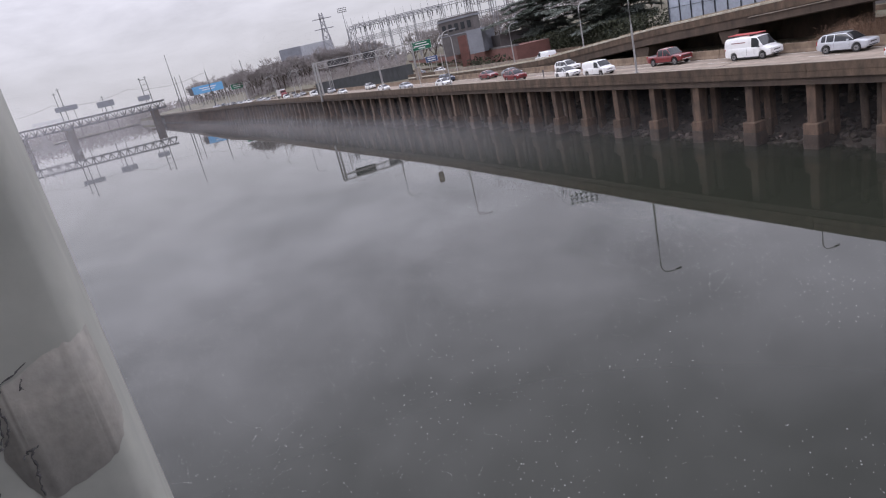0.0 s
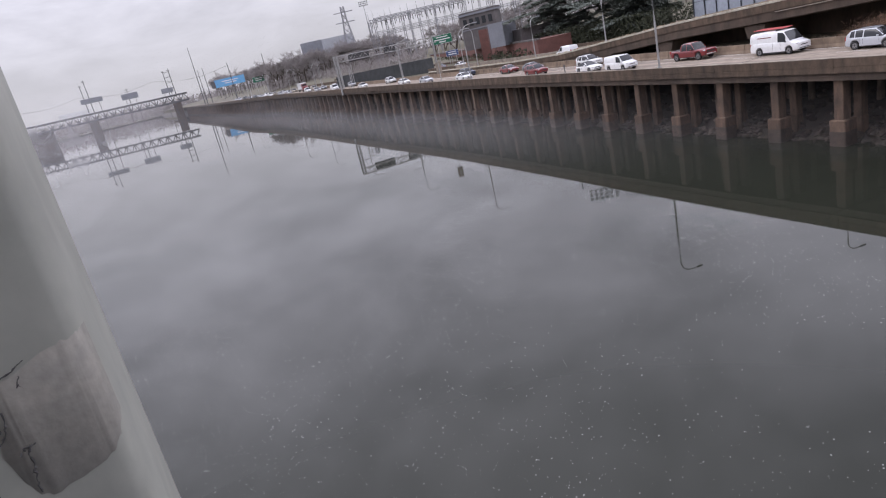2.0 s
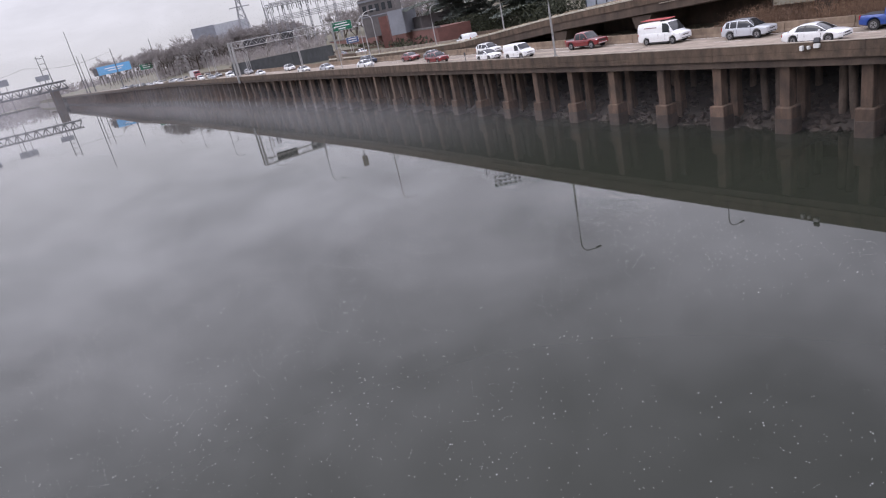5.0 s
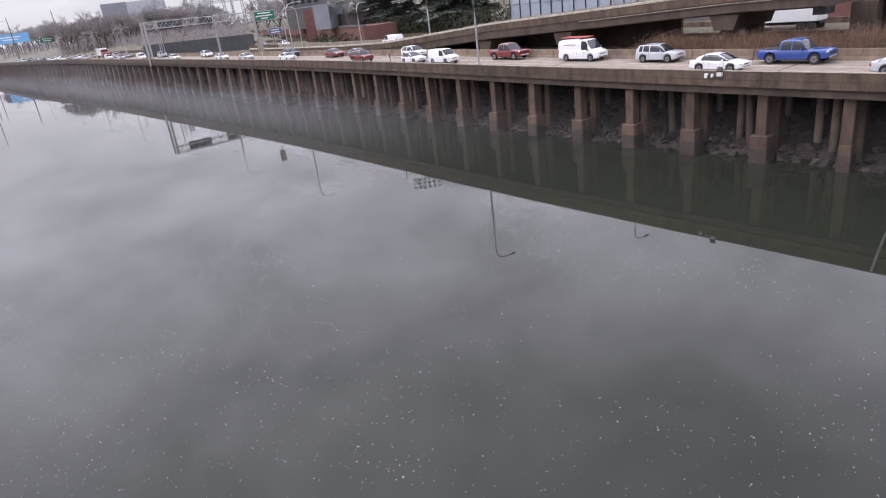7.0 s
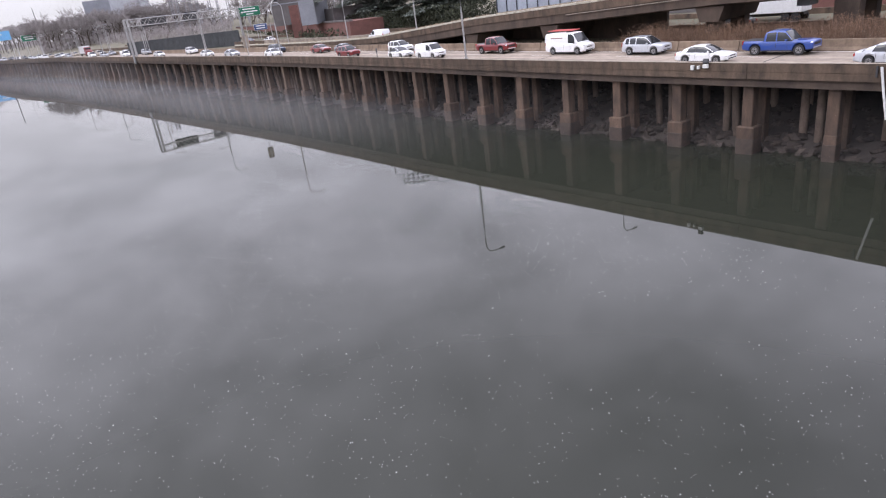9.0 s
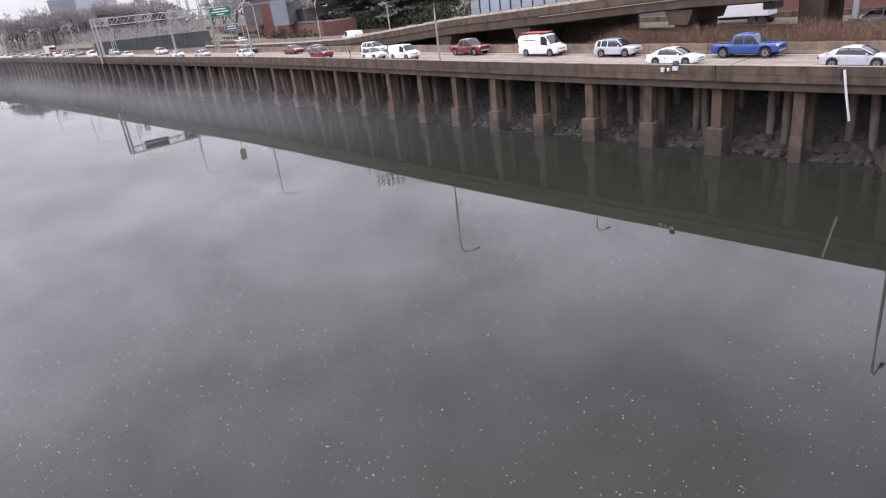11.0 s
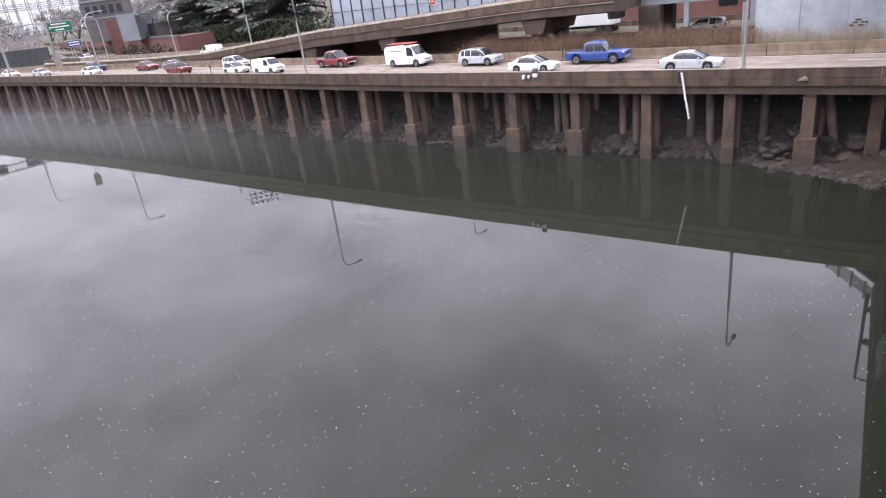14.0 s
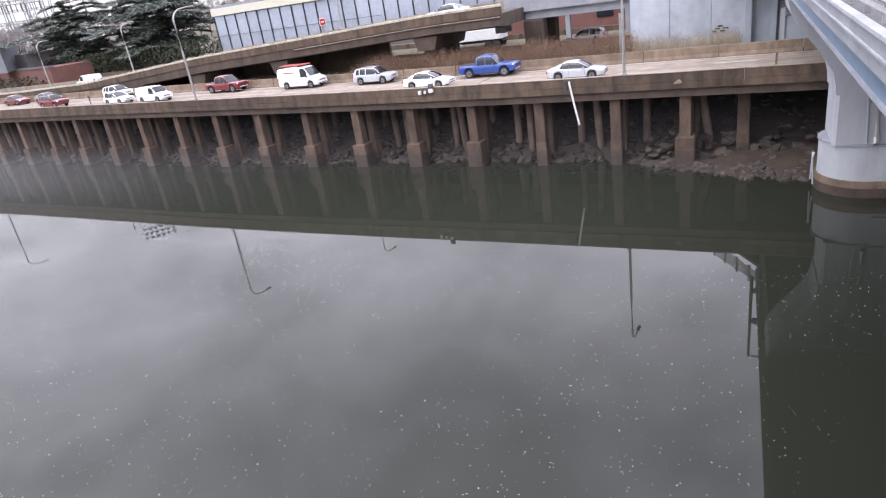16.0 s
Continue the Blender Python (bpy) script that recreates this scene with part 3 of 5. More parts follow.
# unseen plain wall added behind the camera to keep light off the post
bm = bmesh.new()
box(bm, (-0.3, -0.75, 14.6), (4.6, 0.25, 3.8))
box(bm, (-2.475, 0.13, 14.6), (0.25, 1.5, 3.8))
tagged(part("unseen_blocker_wall", bm, GREYDARK), "plain grey unseen wall added to block light from the post", "wall", kind="structure")

# ---- piles, rubble and mud under the road ----
rng = random.Random(5)
bm = cyl(bmesh.new(), (0, 0, -1.5), 5.55, 0.3, 10)
pile = mesh_of(bm, "pile", PILE, True)
for i in range(-2, 40):
    for n0, off in ((3.3, 2.0), (3.7, 3.3), (6.6, 0.9), (6.8, 3.9)):
        if rng.random() < 0.14:
            continue
        s = column_s(i) + off + rng.uniform(-0.35, 0.35)
        ob = new("pile", pile)
        lean = rng.choice((0, 0, 0, 3, -4, 9)) * (1 if n0 < 5 else 0.4)
        ob.matrix_basis = place(s, n0, 0) @ Matrix.Rotation(radians(lean), 4, "Y") @ Matrix.Diagonal((1, 1, (top(s) - 1.35) / 5.55, 1))
        tagged(ob, "round stained concrete pile under the road deck", "pile", "piles under the viaduct", "structure")


def rock_mesh(seed):
    r = random.Random(seed)
    bm = bmesh.new()
    bmesh.ops.create_icosphere(bm, subdivisions=1, radius=0.5)
    for v in bm.verts:
        v.co = v.co * r.uniform(0.72, 1.15)
        v.co.x *= 1.25
        v.co.z *= 0.66
    return mesh_of(bm, "rock", ROCK)


_ico = bmesh.new()
bmesh.ops.create_icosphere(_ico, subdivisions=1, radius=1.0)
_ico.verts.index_update()
ICO_V = [v.co.copy() for v in _ico.verts]
ICO_F = [[v.index for v in f.verts] for f in _ico.faces]
_ico.free()
rocks = [rock_mesh(k) for k in range(7)]


def bank_z(n):
    return float(np.interp(n, (0.4, 1.2, 3.0, 6.5, 9.5), (-1.0, -0.35, 0.55, 2.4, 3.6)))


riprap = thing("riprap", "heap of broken grey-brown riprap rocks on the muddy bank", "rocks", kind="structure")
for k in range(300):
    s, n = rng.uniform(-29, 24), 1.3 + 3.6 * rng.random() ** 1.3
    if s < -17:
        n -= rng.uniform(0, 2.6)
    d = rng.uniform(0.45, 1.15)
    m = Matrix.Translation(at(s, n, max(bank_z(n) if s > -17 else bank_z(n + 1.5), -0.12) + 0.06 * d)) @ Euler((rng.uniform(-0.5, 0.5), rng.uniform(-0.5, 0.5), rng.uniform(0, 6.3))).to_matrix().to_4x4() @ Matrix.Diagonal((d, d, d, 1))
    share("rock", rocks[k % 7], riprap, m)
bm = bmesh.new()
for k in range(2600):
    s, n = rng.uniform(-32, 190), 1.3 + 7.5 * rng.random()
    d = rng.uniform(0.3, 0.9)
    c = at(s, n, bank_z(n) + 0.08)
    rot = Euler((rng.uniform(0, 6), rng.uniform(0, 6), rng.uniform(0, 6))).to_matrix()
    vs = [bm.verts.new(c + Matrix.Diagonal((1.15, 1.0, 0.7)) @ (rot @ v) * d * 0.5 * rng.uniform(0.75, 1.2)) for v in ICO_V]
    for f in ICO_F:
        bm.faces.new([vs[i] for i in f])
tagged(part("rubble", bm, ROCK), "loose broken rubble and stones under the viaduct", "rubble", kind="stuff")
# mud bar near the bridge
bm = bmesh.new()
rows = []
for s in steps(-40, -15, 1.0):
    u = max(0.0, min(1.0, (-15.5 - s) / 9))
    rows.append([bm.verts.new(at(s, n + 0.35 * math.sin(s * 1.7), z)) for n, z in ((0.6 - 4.2 * u, -0.25), (1.2 - 3.6 * u, 0.04), (2.6 - 2.4 * u, 0.4 * u + 0.1), (4.2, 1.0), (7, 2.3), (9, 3.0))])
for a, b in zip(rows, rows[1:]):
    for i in range(len(a) - 1):
        bm.faces.new((a[i], a[i + 1], b[i + 1], b[i]))
tagged(part("mud_bar", bm, MUD), "wet brown mud bar with stones at the water's edge", "mud", kind="structure")

bm = bmesh.new()
for k in range(1700):
    s = rng.uniform(-33, -15.5)
    u = max(0.0, min(1.0, (-15.5 - s) / 9))
    n = rng.uniform(1.0 - 4.2 * u, 3.6)
    d = rng.choice((0.16, 0.22, 0.3, 0.42, 0.6)) * rng.uniform(0.7, 1.3)
    c = at(s, n, 0.02 + 0.38 * u * max(0.0, min(1.0, (n - 1.2 + 3.6 * u) / 3)) + (0.25 * max(0.0, n - 2.2)))
    rot = Euler((rng.uniform(0, 6), rng.uniform(0, 6), rng.uniform(0, 6))).to_matrix()
    vs = [bm.verts.new(c + Matrix.Diagonal((1.3, 1.0, 0.6)) @ (rot @ v) * d * 0.5 * rng.uniform(0.75, 1.2)) for v in ICO_V]
    for f in ICO_F:
        bm.faces.new([vs[i] for i in f])
tagged(part("shore_stones", bm, ROCK), "small wet stones scattered over the mud bar", "stones", kind="stuff")

# ---- fittings on the parapet ----
PVC = plain("white_plastic", (0.72, 0.72, 0.70), 0.5)
pipe = thing("hanging_pipe", "white plastic pipe hanging loose from the parapet over the water", "pipe")
part("pipe_tube", tube(bmesh.new(), [at(-11.8, -0.12, 6.6), at(-12.1, -0.18, 5.0), at(-12.45, -0.25, 3.35)], 0.078, 10), PVC, pipe)
bm = bmesh.new()
box(bm, (0, 0, 0), (0.12, 0.12, 0.7), place(-11.55, -0.06, 6.3))
part("bracket", bm, DARKSTEEL, pipe)
flood = thing("floodlight", "small white floodlight and junction boxes bracketed on the parapet", "floodlight")
for s, z, w, h in ((-0.13, 6.62, 0.4, 0.3), (0.95, 6.5, 0.22, 0.34), (0.45, 6.52, 0.16, 0.24)):
    bm = bmesh.new()
    box(bm, (0, 0, 0), (w, 0.24, h), place(s, -0.14, z), bevel=0.02)
    part("housing", bm, PVC, flood)
for s in (-0.3, 0.06):
    part("bracket", tube(bmesh.new(), [at(s, -0.1, 6.75), at(s, -0.1, 7.12)], 0.025, 6), DARKSTEEL, flood)
bm = bmesh.new()
box(bm, (0, 0, 0), (0.42, 0.2, 0.34), place(-0.13, -0.12, 7.0) @ Matrix.Rotation(0.4, 4, "X"), bevel=0.03)
part("lamp_head", bm, DARKSTEEL, flood)
part("conduit", tube(bmesh.new(), [at(-0.3, -0.03, 6.55), at(1.2, -0.03, 6.5)], 0.025, 6), DARKSTEEL, flood)
bag = thing("scrap_bag", "crumpled pale scrap hanging from a wire on the parapet face", "scrap")
bm = bmesh.new()
bmesh.ops.create_icosphere(bm, subdivisions=2, radius=0.3)
for v in bm.verts:
    v.co = Vector((v.co.x * (0.95 - 1.9 * v.co.z) - 0.35 * v.co.z, v.co.y * 0.25, max(v.co.z, -0.2) * 0.75)) * rng.uniform(0.75, 1.0)
ob = part("sheet", bm, CONC_PALE, bag)
part("wire", tube(bmesh.new(), [at(-19.7, -0.04, 6.2), at(-19.75, -0.05, 6.5), at(-19.7, -0.03, top(-19.7))], 0.015, 5), DARKSTEEL, bag)
ob.matrix_basis = place(-19.5, -0.1, 6.05)


marker = thing("marker_post", "short dark marker post on the parapet", "post", "", place(46.3, 0.15, top(46.3) + 0.04))
part("stem", tube(bmesh.new(), [(0, 0, 0), (0, 0, 0.7)], 0.05, 6), DARKSTEEL, marker)
part("plate", box(bmesh.new(), (0, 0, 0.85), (0.3, 0.05, 0.45), bevel=0.01), DARKSTEEL, marker)
board = thing("parapet_sign", "small sign seen from its weathered tan back on a parapet post", "road sign", "", place(89.3, 0.15, top(89.3) + 0.04))
part("post", tube(bmesh.new(), [(0, 0, 0), (0, 0, 3.5)], 0.07, 6), STEEL, board)
part("panel", box(bmesh.new(), (0.1, 0, 2.5), (0.06, 1.15, 2.1), bevel=0.01), CONC_PALE, board)

# ---- lamps ----
def street_lamp(s, n, base, h=9.0, arm=2.2, turn=1, rad=0.11, label="tall grey steel street lamp with a curved arm on the parapet"):
    lamp = thing("street_lamp", label, "street lamp", "street lamps along the expressway", place(s, n, base))
    part("base_plate", box(bmesh.new(), (0, 0, 0.06), (0.34, 0.34, 0.12), bevel=0.02), STEEL, lamp)
    pts = [(0, 0, 0.1), (0, 0, h * 0.5), (0, 0, h - 1.2)]
    for k in range(1, 7):
        a = k / 6 * math.pi / 2
        pts.append((0, -turn * (arm * 0.62) * (1 - math.cos(a)), h - 1.2 + 1.15 * math.sin(a)))
    pts.append((0, -turn * arm, h + 0.03))
    part("pole", tube(bmesh.new(), pts, rad, 8, rad * 0.45), STEEL, lamp)
    bm = bmesh.new()
    box(bm, (0, -turn * (arm + 0.35), h - 0.0), (0.3, 0.8, 0.16), bevel=0.05)
    part("lamp_head", bm, FASCIA, lamp)


for s in (-15.8, 28.0, 76, 110, 150, 192, 236, 282, 330):
    street_lamp(s, 0.16, top(s) + 0.045, 8.9)
for s in (140, 186, 230, 275, 330, 385):
    street_lamp(s, 11.68, top(s) + 0.16, 8.6, 2.4, -1)
    if s > 180:
        street_lamp(s + 2, 11.68, top(s) + 0.16, 8.6, 2.4, 1)
street_lamp(57, 15.1, ramp_top(57), 6.6, 1.6, 1)
street_lamp(24, 22.9, ramp_top(24), 9.1, 2.2, 1)
street_lamp(113, 17.0, deck(113), 9.4, 2.2, 1)
street_lamp(110, 19.0, deck(110), 9.4, 2.2, -1)
street_lamp(80, 16.0, ramp_top(80), 7.0, 1.4, 1)
bm = tube(bmesh.new(), [at(-12.9, 13.0, 5.5), at(-12.9, 13.0, 10.0)], 0.09, 8)
tagged(part("steel_post", bm, STEEL), "plain grey steel post in the reeds behind the barrier", "post")
# ---- flyover piers, far carriageway and the pale approach span ----
for s, w in ((8.0, 5.6), (29.0, 5.0), (44, 4)):
    p = thing("ramp_pier", "dark concrete hammerhead pier under the flyover ramp", "pier", kind="structure")
    z = ramp_top(s) - 2.2
    for n in (16.4, 21.5):
        bm = bmesh.new()
        box(bm, (0, 0, z / 2 + 2.2), (1.5, 1.2, z - 4.4 + 0.3), place(s, n, 0), bevel=0.08)
        part("shaft", bm, CONC_DARK, p)
    bm = bmesh.new()
    m = place(s, 19, z - 0.72)
    vs = [[bm.verts.new(m @ Vector((x, y, q))) for x, y, q in ((-1.0, k, -0.7), (1.0, k, -0.7), (1.5, k, 0.7), (-1.5, k, 0.7))] for k in (-3.7, 3.7)]
    bm.faces.new(vs[0])
    bm.faces.new(vs[1][::-1])
    for i in range(4):
        j = (i + 1) % 4
        bm.faces.new((vs[0][i], vs[1][i], vs[1][j], vs[0][j]))
    part("cap", bm, CONC_DARK, p)
far_road = thing("far_carriageway", "pale concrete far carriageway with low barriers", "road", kind="structure")
part("road_slab", sweep(bmesh.new(), [(24.0, 0.1), (37, 0.1), (37, -0.4), (24.0, -0.4)], steps(-60, 300, 10), deck), ROAD, far_road)
part("barrier", sweep(bmesh.new(), [(23.3, -0.4), (23.3, 1.1), (23.7, 1.1), (23.9, -0.4)], steps(-60, 300, 10), deck), CONC, far_road)
part("barrier", sweep(bmesh.new(), [(37.2, -0.4), (37.2, 1.0), (37.6, 1.0), (37.6, -0.4)], steps(-60, 300, 10), deck), CONC, far_road)
span = thing("approach_span", "pale grey painted approach bridge span beyond the road", "bridge", kind="structure")
part("beam", sweep(bmesh.new(), [(22.0, 9.75), (22.0, 10.6), (22.4, 10.6), (22.4, 9.75)], steps(-14, 1.2, 5), lambda q: 0.0), FASCIA, span)
part("slab", sweep(bmesh.new(), [(21.6, 10.6), (21.6, 11.05), (31, 11.05), (31, 10.6)], steps(-14, 1.2, 5), lambda q: 0.0), FASCIA, span)
part("parapet", sweep(bmesh.new(), [(21.6, 11.05), (21.6, 11.95), (21.9, 11.95), (21.9, 11.05)], steps(-14, 1.2, 5), lambda q: 0.0), FASCIA, span)
part("end_block", sweep(bmesh.new(), [(21.4, 8.7), (21.4, 11.0), (23.4, 11.0), (23.4, 8.7)], (1.22, 2.4), lambda q: 0.0), FASCIA, span)
for n in (22.2, 26.5):
    bm = bmesh.new()
    box(bm, (0, 0, 7.4), (2.2, 1.4, 4.6), place(-2.0, n, 0), bevel=0.08)
    part("support", bm, CONC_DARK, span)
part("support", box(bmesh.new(), (0, 0, 8.6), (0.5, 0.5, 2.4), place(-5.6, 22.3, 0), bevel=0.03), FASCIA, span)
part("support", box(bmesh.new(), (0, 0, 8.6), (0.5, 0.5, 2.4), place(-11.8, 22.3, 0), bevel=0.03), FASCIA, span)

BRICK = material("dark_red_brick", (0.175, 0.08, 0.066), (0.12, 0.056, 0.048), 0.9, scale=0.6, fine=12, bump=0.2)
DARKWALL = material("dark_grey_cladding", (0.135, 0.122, 0.12), (0.085, 0.078, 0.078), 0.8, scale=0.4, fine=6, bump=0.05)
GREYWALL = material("mid_grey_cladding", (0.24, 0.25, 0.28), (0.18, 0.19, 0.21), 0.7, scale=0.3, fine=5, bump=0.05)
# Pane base colour holds the pale blue of a reflected sky.
PANE = material("sky_tinted_glazing", (0.50, 0.55, 0.64), (0.43, 0.48, 0.57), 0.2, 0.55, 0.3, 2.0, 0.0, spread=0.06)
DARKPANE = material("dark_window_glass", (0.02, 0.024, 0.03), (0.015, 0.018, 0.022), 0.08, 0.0, 0.5, 4.0, 0.0)
FRAME_M = plain("dark_window_frame", (0.05, 0.055, 0.065), 0.5, 0.3)
CREAM = plain("cream_roof_edge", (0.62, 0.60, 0.50), 0.7)


def slab_between(bm, p, q, z0, z1, depth):
    """An upright slab from plan point p to q, with its thickness behind."""
    p, q = Vector((*p, 0)), Vector((*q, 0))
    d = (q - p).normalized()
    k = Vector((d.y, -d.x, 0)) * depth
    prism(bm, [(p.x, p.y), (q.x, q.y), ((q + k).x, (q + k).y), ((p + k).x, (p + k).y)], z0, z1)
    return bm


# glazed building behind the ramp
glass = thing("glass_building", "long building with pale blue glazed curtain wall and dark mullions", "building")
part("core", slab_between(bmesh.new(), tuple(at(-2, 45.6).xy), tuple(at(69.6, 45.6).xy), 6, 16.8, 22), GREYWALL, glass)
bay = 2.75
k = 0
pm = {}
for h0, h1 in ((8.4, 14.95),):
    bm = bmesh.new()
    box(bm, (0, 0, (h1 - h0) / 2), (bay - 0.1, 0.12, h1 - h0), bevel=0.01)
    pm[h0] = mesh_of(bm, "pane", PANE)
bm = bmesh.new()
box(bm, (0, 0, 3.4), (0.1, 0.3, 6.8))
mull = mesh_of(bm, "mullion", FRAME_M)
s = 69.6
while s > -1:
    for h0 in pm:
        share("pane", pm[h0], glass, place(s - bay / 2, 45.3, h0) @ Matrix.Rotation(rng.uniform(-0.006, 0.006), 4, "Z"))
    share("mullion", mull, glass, place(s, 45.2, 8.2))
    s -= bay
part("transom", sweep(bmesh.new(), [(45.14, 11.4), (45.14, 11.47), (45.3, 11.47), (45.3, 11.4)], (-2, 37, 69.6), lambda q: 0.0), FRAME_M, glass)
part("roof_edge", sweep(bmesh.new(), [(44.7, 15.1), (44.7, 16.4), (46, 16.4), (46, 15.1)], (-2, 37, 69.6), lambda q: 0.0), CREAM, glass)
part("base_wall", sweep(bmesh.new(), [(45.0, 5.5), (45.0, 8.3), (45.7, 8.3), (45.7, 5.5)], (-2, 37, 69.6), lambda q: 0.0), DARKWALL, glass)
# brick buildings
warehouse = thing("brick_warehouse", "dark red brick building behind the approach span", "building")
part("wall", sweep(bmesh.new(), [(42.0, 5.5), (42.0, 9.5), (44.6, 9.5), (44.6, 5.5)], (-60, -25, 17), lambda q: 0.0), BRICK, warehouse)
for a in range(-30, -3, 4):
    part("window", sweep(bmesh.new(), [(41.92, 7.7), (41.92, 8.6), (42.05, 8.6), (42.05, 7.7)], (a, a + 2.2), lambda q: 0.0), DARKPANE, warehouse)
low_brick = thing("brick_building", "low dark red brick works building with grey roof blocks", "building")
part("wall", slab_between(bmesh.new(), (18.3, 148.9), (-11.5, 299.8), 5.5, 10.5, 8), BRICK, low_brick)
part("coping", slab_between(bmesh.new(), (18.15, 148.9), (-11.65, 299.8), 10.5, 10.85, 1.0), DARKWALL, low_brick)
for p, q, z0, z1, dd, mt, nm in (((13.4, 197), (3.2, 203), 10.5, 21.4, 4, DARKWALL, "roof_block"), ((12.8, 167), (9.2, 169), 10.5, 16.3, 8, GREYWALL, "roof_block"), ((9.4, 180), (7.2, 180.5), 7, 15.5, 2, BRICK, "chimney"), ((16.9, 166), (14.2, 176), 10.5, 13.6, 8, DARKWALL, "roof_block")):
    part(nm, slab_between(bmesh.new(), p, q, z0, z1, dd), mt, low_brick)
part("cornice", slab_between(bmesh.new(), (13.6, 196.6), (3.0, 202.8), 20.4, 20.9, 4.6), GREYWALL, low_brick)
part("string_course", slab_between(bmesh.new(), (13.5, 196.8), (3.1, 202.9), 16.2, 16.5, 4.3), GREYWALL, low_brick)
for k in range(5):
    p, q = Vector((13.4, 197)).lerp(Vector((3.2, 203)), 0.08 + 0.18 * k), Vector((13.4, 197)).lerp(Vector((3.2, 203)), 0.18 + 0.18 * k)
    part("window", slab_between(bmesh.new(), (p.x - 0.1, p.y - 0.15), (q.x - 0.1, q.y - 0.15), 17.4, 19.4, 0.3), DARKPANE, low_brick)


def polar(az, r, z=0.0):
    a = radians(az)
    return Vector((-math.sin(a) * r, math.cos(a) * r, z))


def facing(az):
    return Matrix.Rotation(radians(az), 4, "Z")


# distant long building and blocks
longb = thing("long_building", "long pale grey flat-roofed building on the distant rise", "building")
for a0, a1, r, z1, mt in ((12.7, 10.9, 520, 37, GREYWALL), (10.9, 8.28, 560, 38.5, PIER_WHITE)):
    part("block", slab_between(bmesh.new(), tuple(polar(a0, r).xy), tuple(polar(a1, r).xy), 8, z1, -30), mt, longb)
    k = int((a0 - a1) / 0.32)
    for i in range(k if r < 530 else 0):
        for z in (z1 - 9,):
            a = a0 - (i + 0.25) * 0.32
            part("window", slab_between(bmesh.new(), tuple(polar(a, r - 0.4).xy), tuple(polar(a - 0.18, r - 0.4).xy), z - 1.1, z + 1.1, 0.3), DARKPANE, longb)


def lattice(bm, p, q, w, bays, rad, axis=Vector((0, 0, 1))):
    """A four-chord braced truss from p to q."""
    p, q = Vector(p), Vector(q)
    d = (q - p).normalized()
    a = d.cross(Vector((0, 0, 1)) if abs(d.z) < 0.9 else Vector((1, 0, 0))).normalized() * w / 2
    b = d.cross(a).normalized() * w / 2
    cs = [a + b, a - b, -a - b, -a + b]
    for c in cs:
        tube(bm, [p + c, q + c], rad, 4)
    for i in range(bays):
        u, v = p.lerp(q, i / bays), p.lerp(q, (i + 1) / bays)
        for k in range(4):
            c, e = cs[k], cs[(k + 1) % 4]
            tube(bm, [u + c, v + e] if i % 2 else [u + e, v + c], rad * 0.6, 3)
    return bm


PALESTEEL = material("pale_grey_steelwork", (0.30, 0.30, 0.32), (0.22, 0.22, 0.24), 0.6, 0.3, 1.0, 9, 0.0)
# substation
for r, a_list, zt in ((330, (6.6, 5.2, 3.8, 2.4, 1.0, -0.4, -1.6), 31.5), (375, (6.2, 4.7, 3.2, 1.7, 0.2, -1.3, -2.8, -3.8), 34.5), (300, (-3.5, -4.6, -5.7, -6.8, -8.0), 31), (390, (-4.0, -5.5, -7.0, -8.5), 39)):
    sub = thing("switchyard_gantry", "grey lattice steel gantry of an electrical switchyard", "gantry", "switchyard gantries")
    for a in a_list:
        part("leg", lattice(bmesh.new(), polar(a, r, 7), polar(a, r, zt), 1.0, 9, 0.11), PALESTEEL, sub)
        part("peak", tube(bmesh.new(), [polar(a, r, zt), polar(a, r, zt + 4.5)], 0.12, 5, 0.04), PALESTEEL, sub)
    part("cross_beam", lattice(bmesh.new(), polar(a_list[0], r, zt), polar(a_list[-1], r, zt), 1.3, 6 * len(a_list), 0.12), PALESTEEL, sub)
    part("cross_beam", lattice(bmesh.new(), polar(a_list[0], r, zt - 7), polar(a_list[-1], r, zt - 7), 0.9, 6 * len(a_list), 0.09), PALESTEEL, sub)
    for i in range(len(a_list) * 3):
        a = a_list[0] + (a_list[-1] - a_list[0]) * (i + 0.5) / (len(a_list) * 3)
        part("insulator", tube(bmesh.new(), [polar(a, r, zt - 0.6), polar(a, r, zt - 3.2)], 0.16, 6), DARKSTEEL, sub)
for a, r, h in ((5.6, 310, 30), (3.2, 315, 31), (1.0, 290, 28), (-2.2, 280, 29), (-6.0, 260, 27), (-7.4, 268, 28)):
    ob = part("utility_pole", tube(bmesh.new(), [polar(a, r, 6.5), polar(a, r, 14.5 + h * 0.6)], 0.2, 7, 0.12), PALESTEEL)
    tagged(ob, "slim grey steel utility pole in the switchyard", "pole", "switchyard poles")
hedge = bmesh.new()
for k in range(2600):
    u = rng.random()
    c = Vector((16.8, 147, 0)).lerp(Vector((-13.2, 297, 0)), u) + Vector((rng.uniform(-2, 0.5), rng.uniform(-1, 1), 6.6 + 2.6 * rng.random() ** 1.4))
    r = rng.uniform(0.25, 0.6)
    vs = [hedge.verts.new(c + Vector((rng.uniform(-r, r), rng.uniform(-r, r), rng.uniform(-r, r)))) for _ in range(3)]
    hedge.faces.new(vs)
HEDGE = material("dark_hedge_leaves", (0.05, 0.055, 0.03), (0.03, 0.035, 0.02), 0.9, scale=0.8, fine=5, bump=0.0, spread=0.4)
tagged(part("hedge", hedge, HEDGE), "dark scrubby hedge along the brick building", "hedge", kind="stuff")
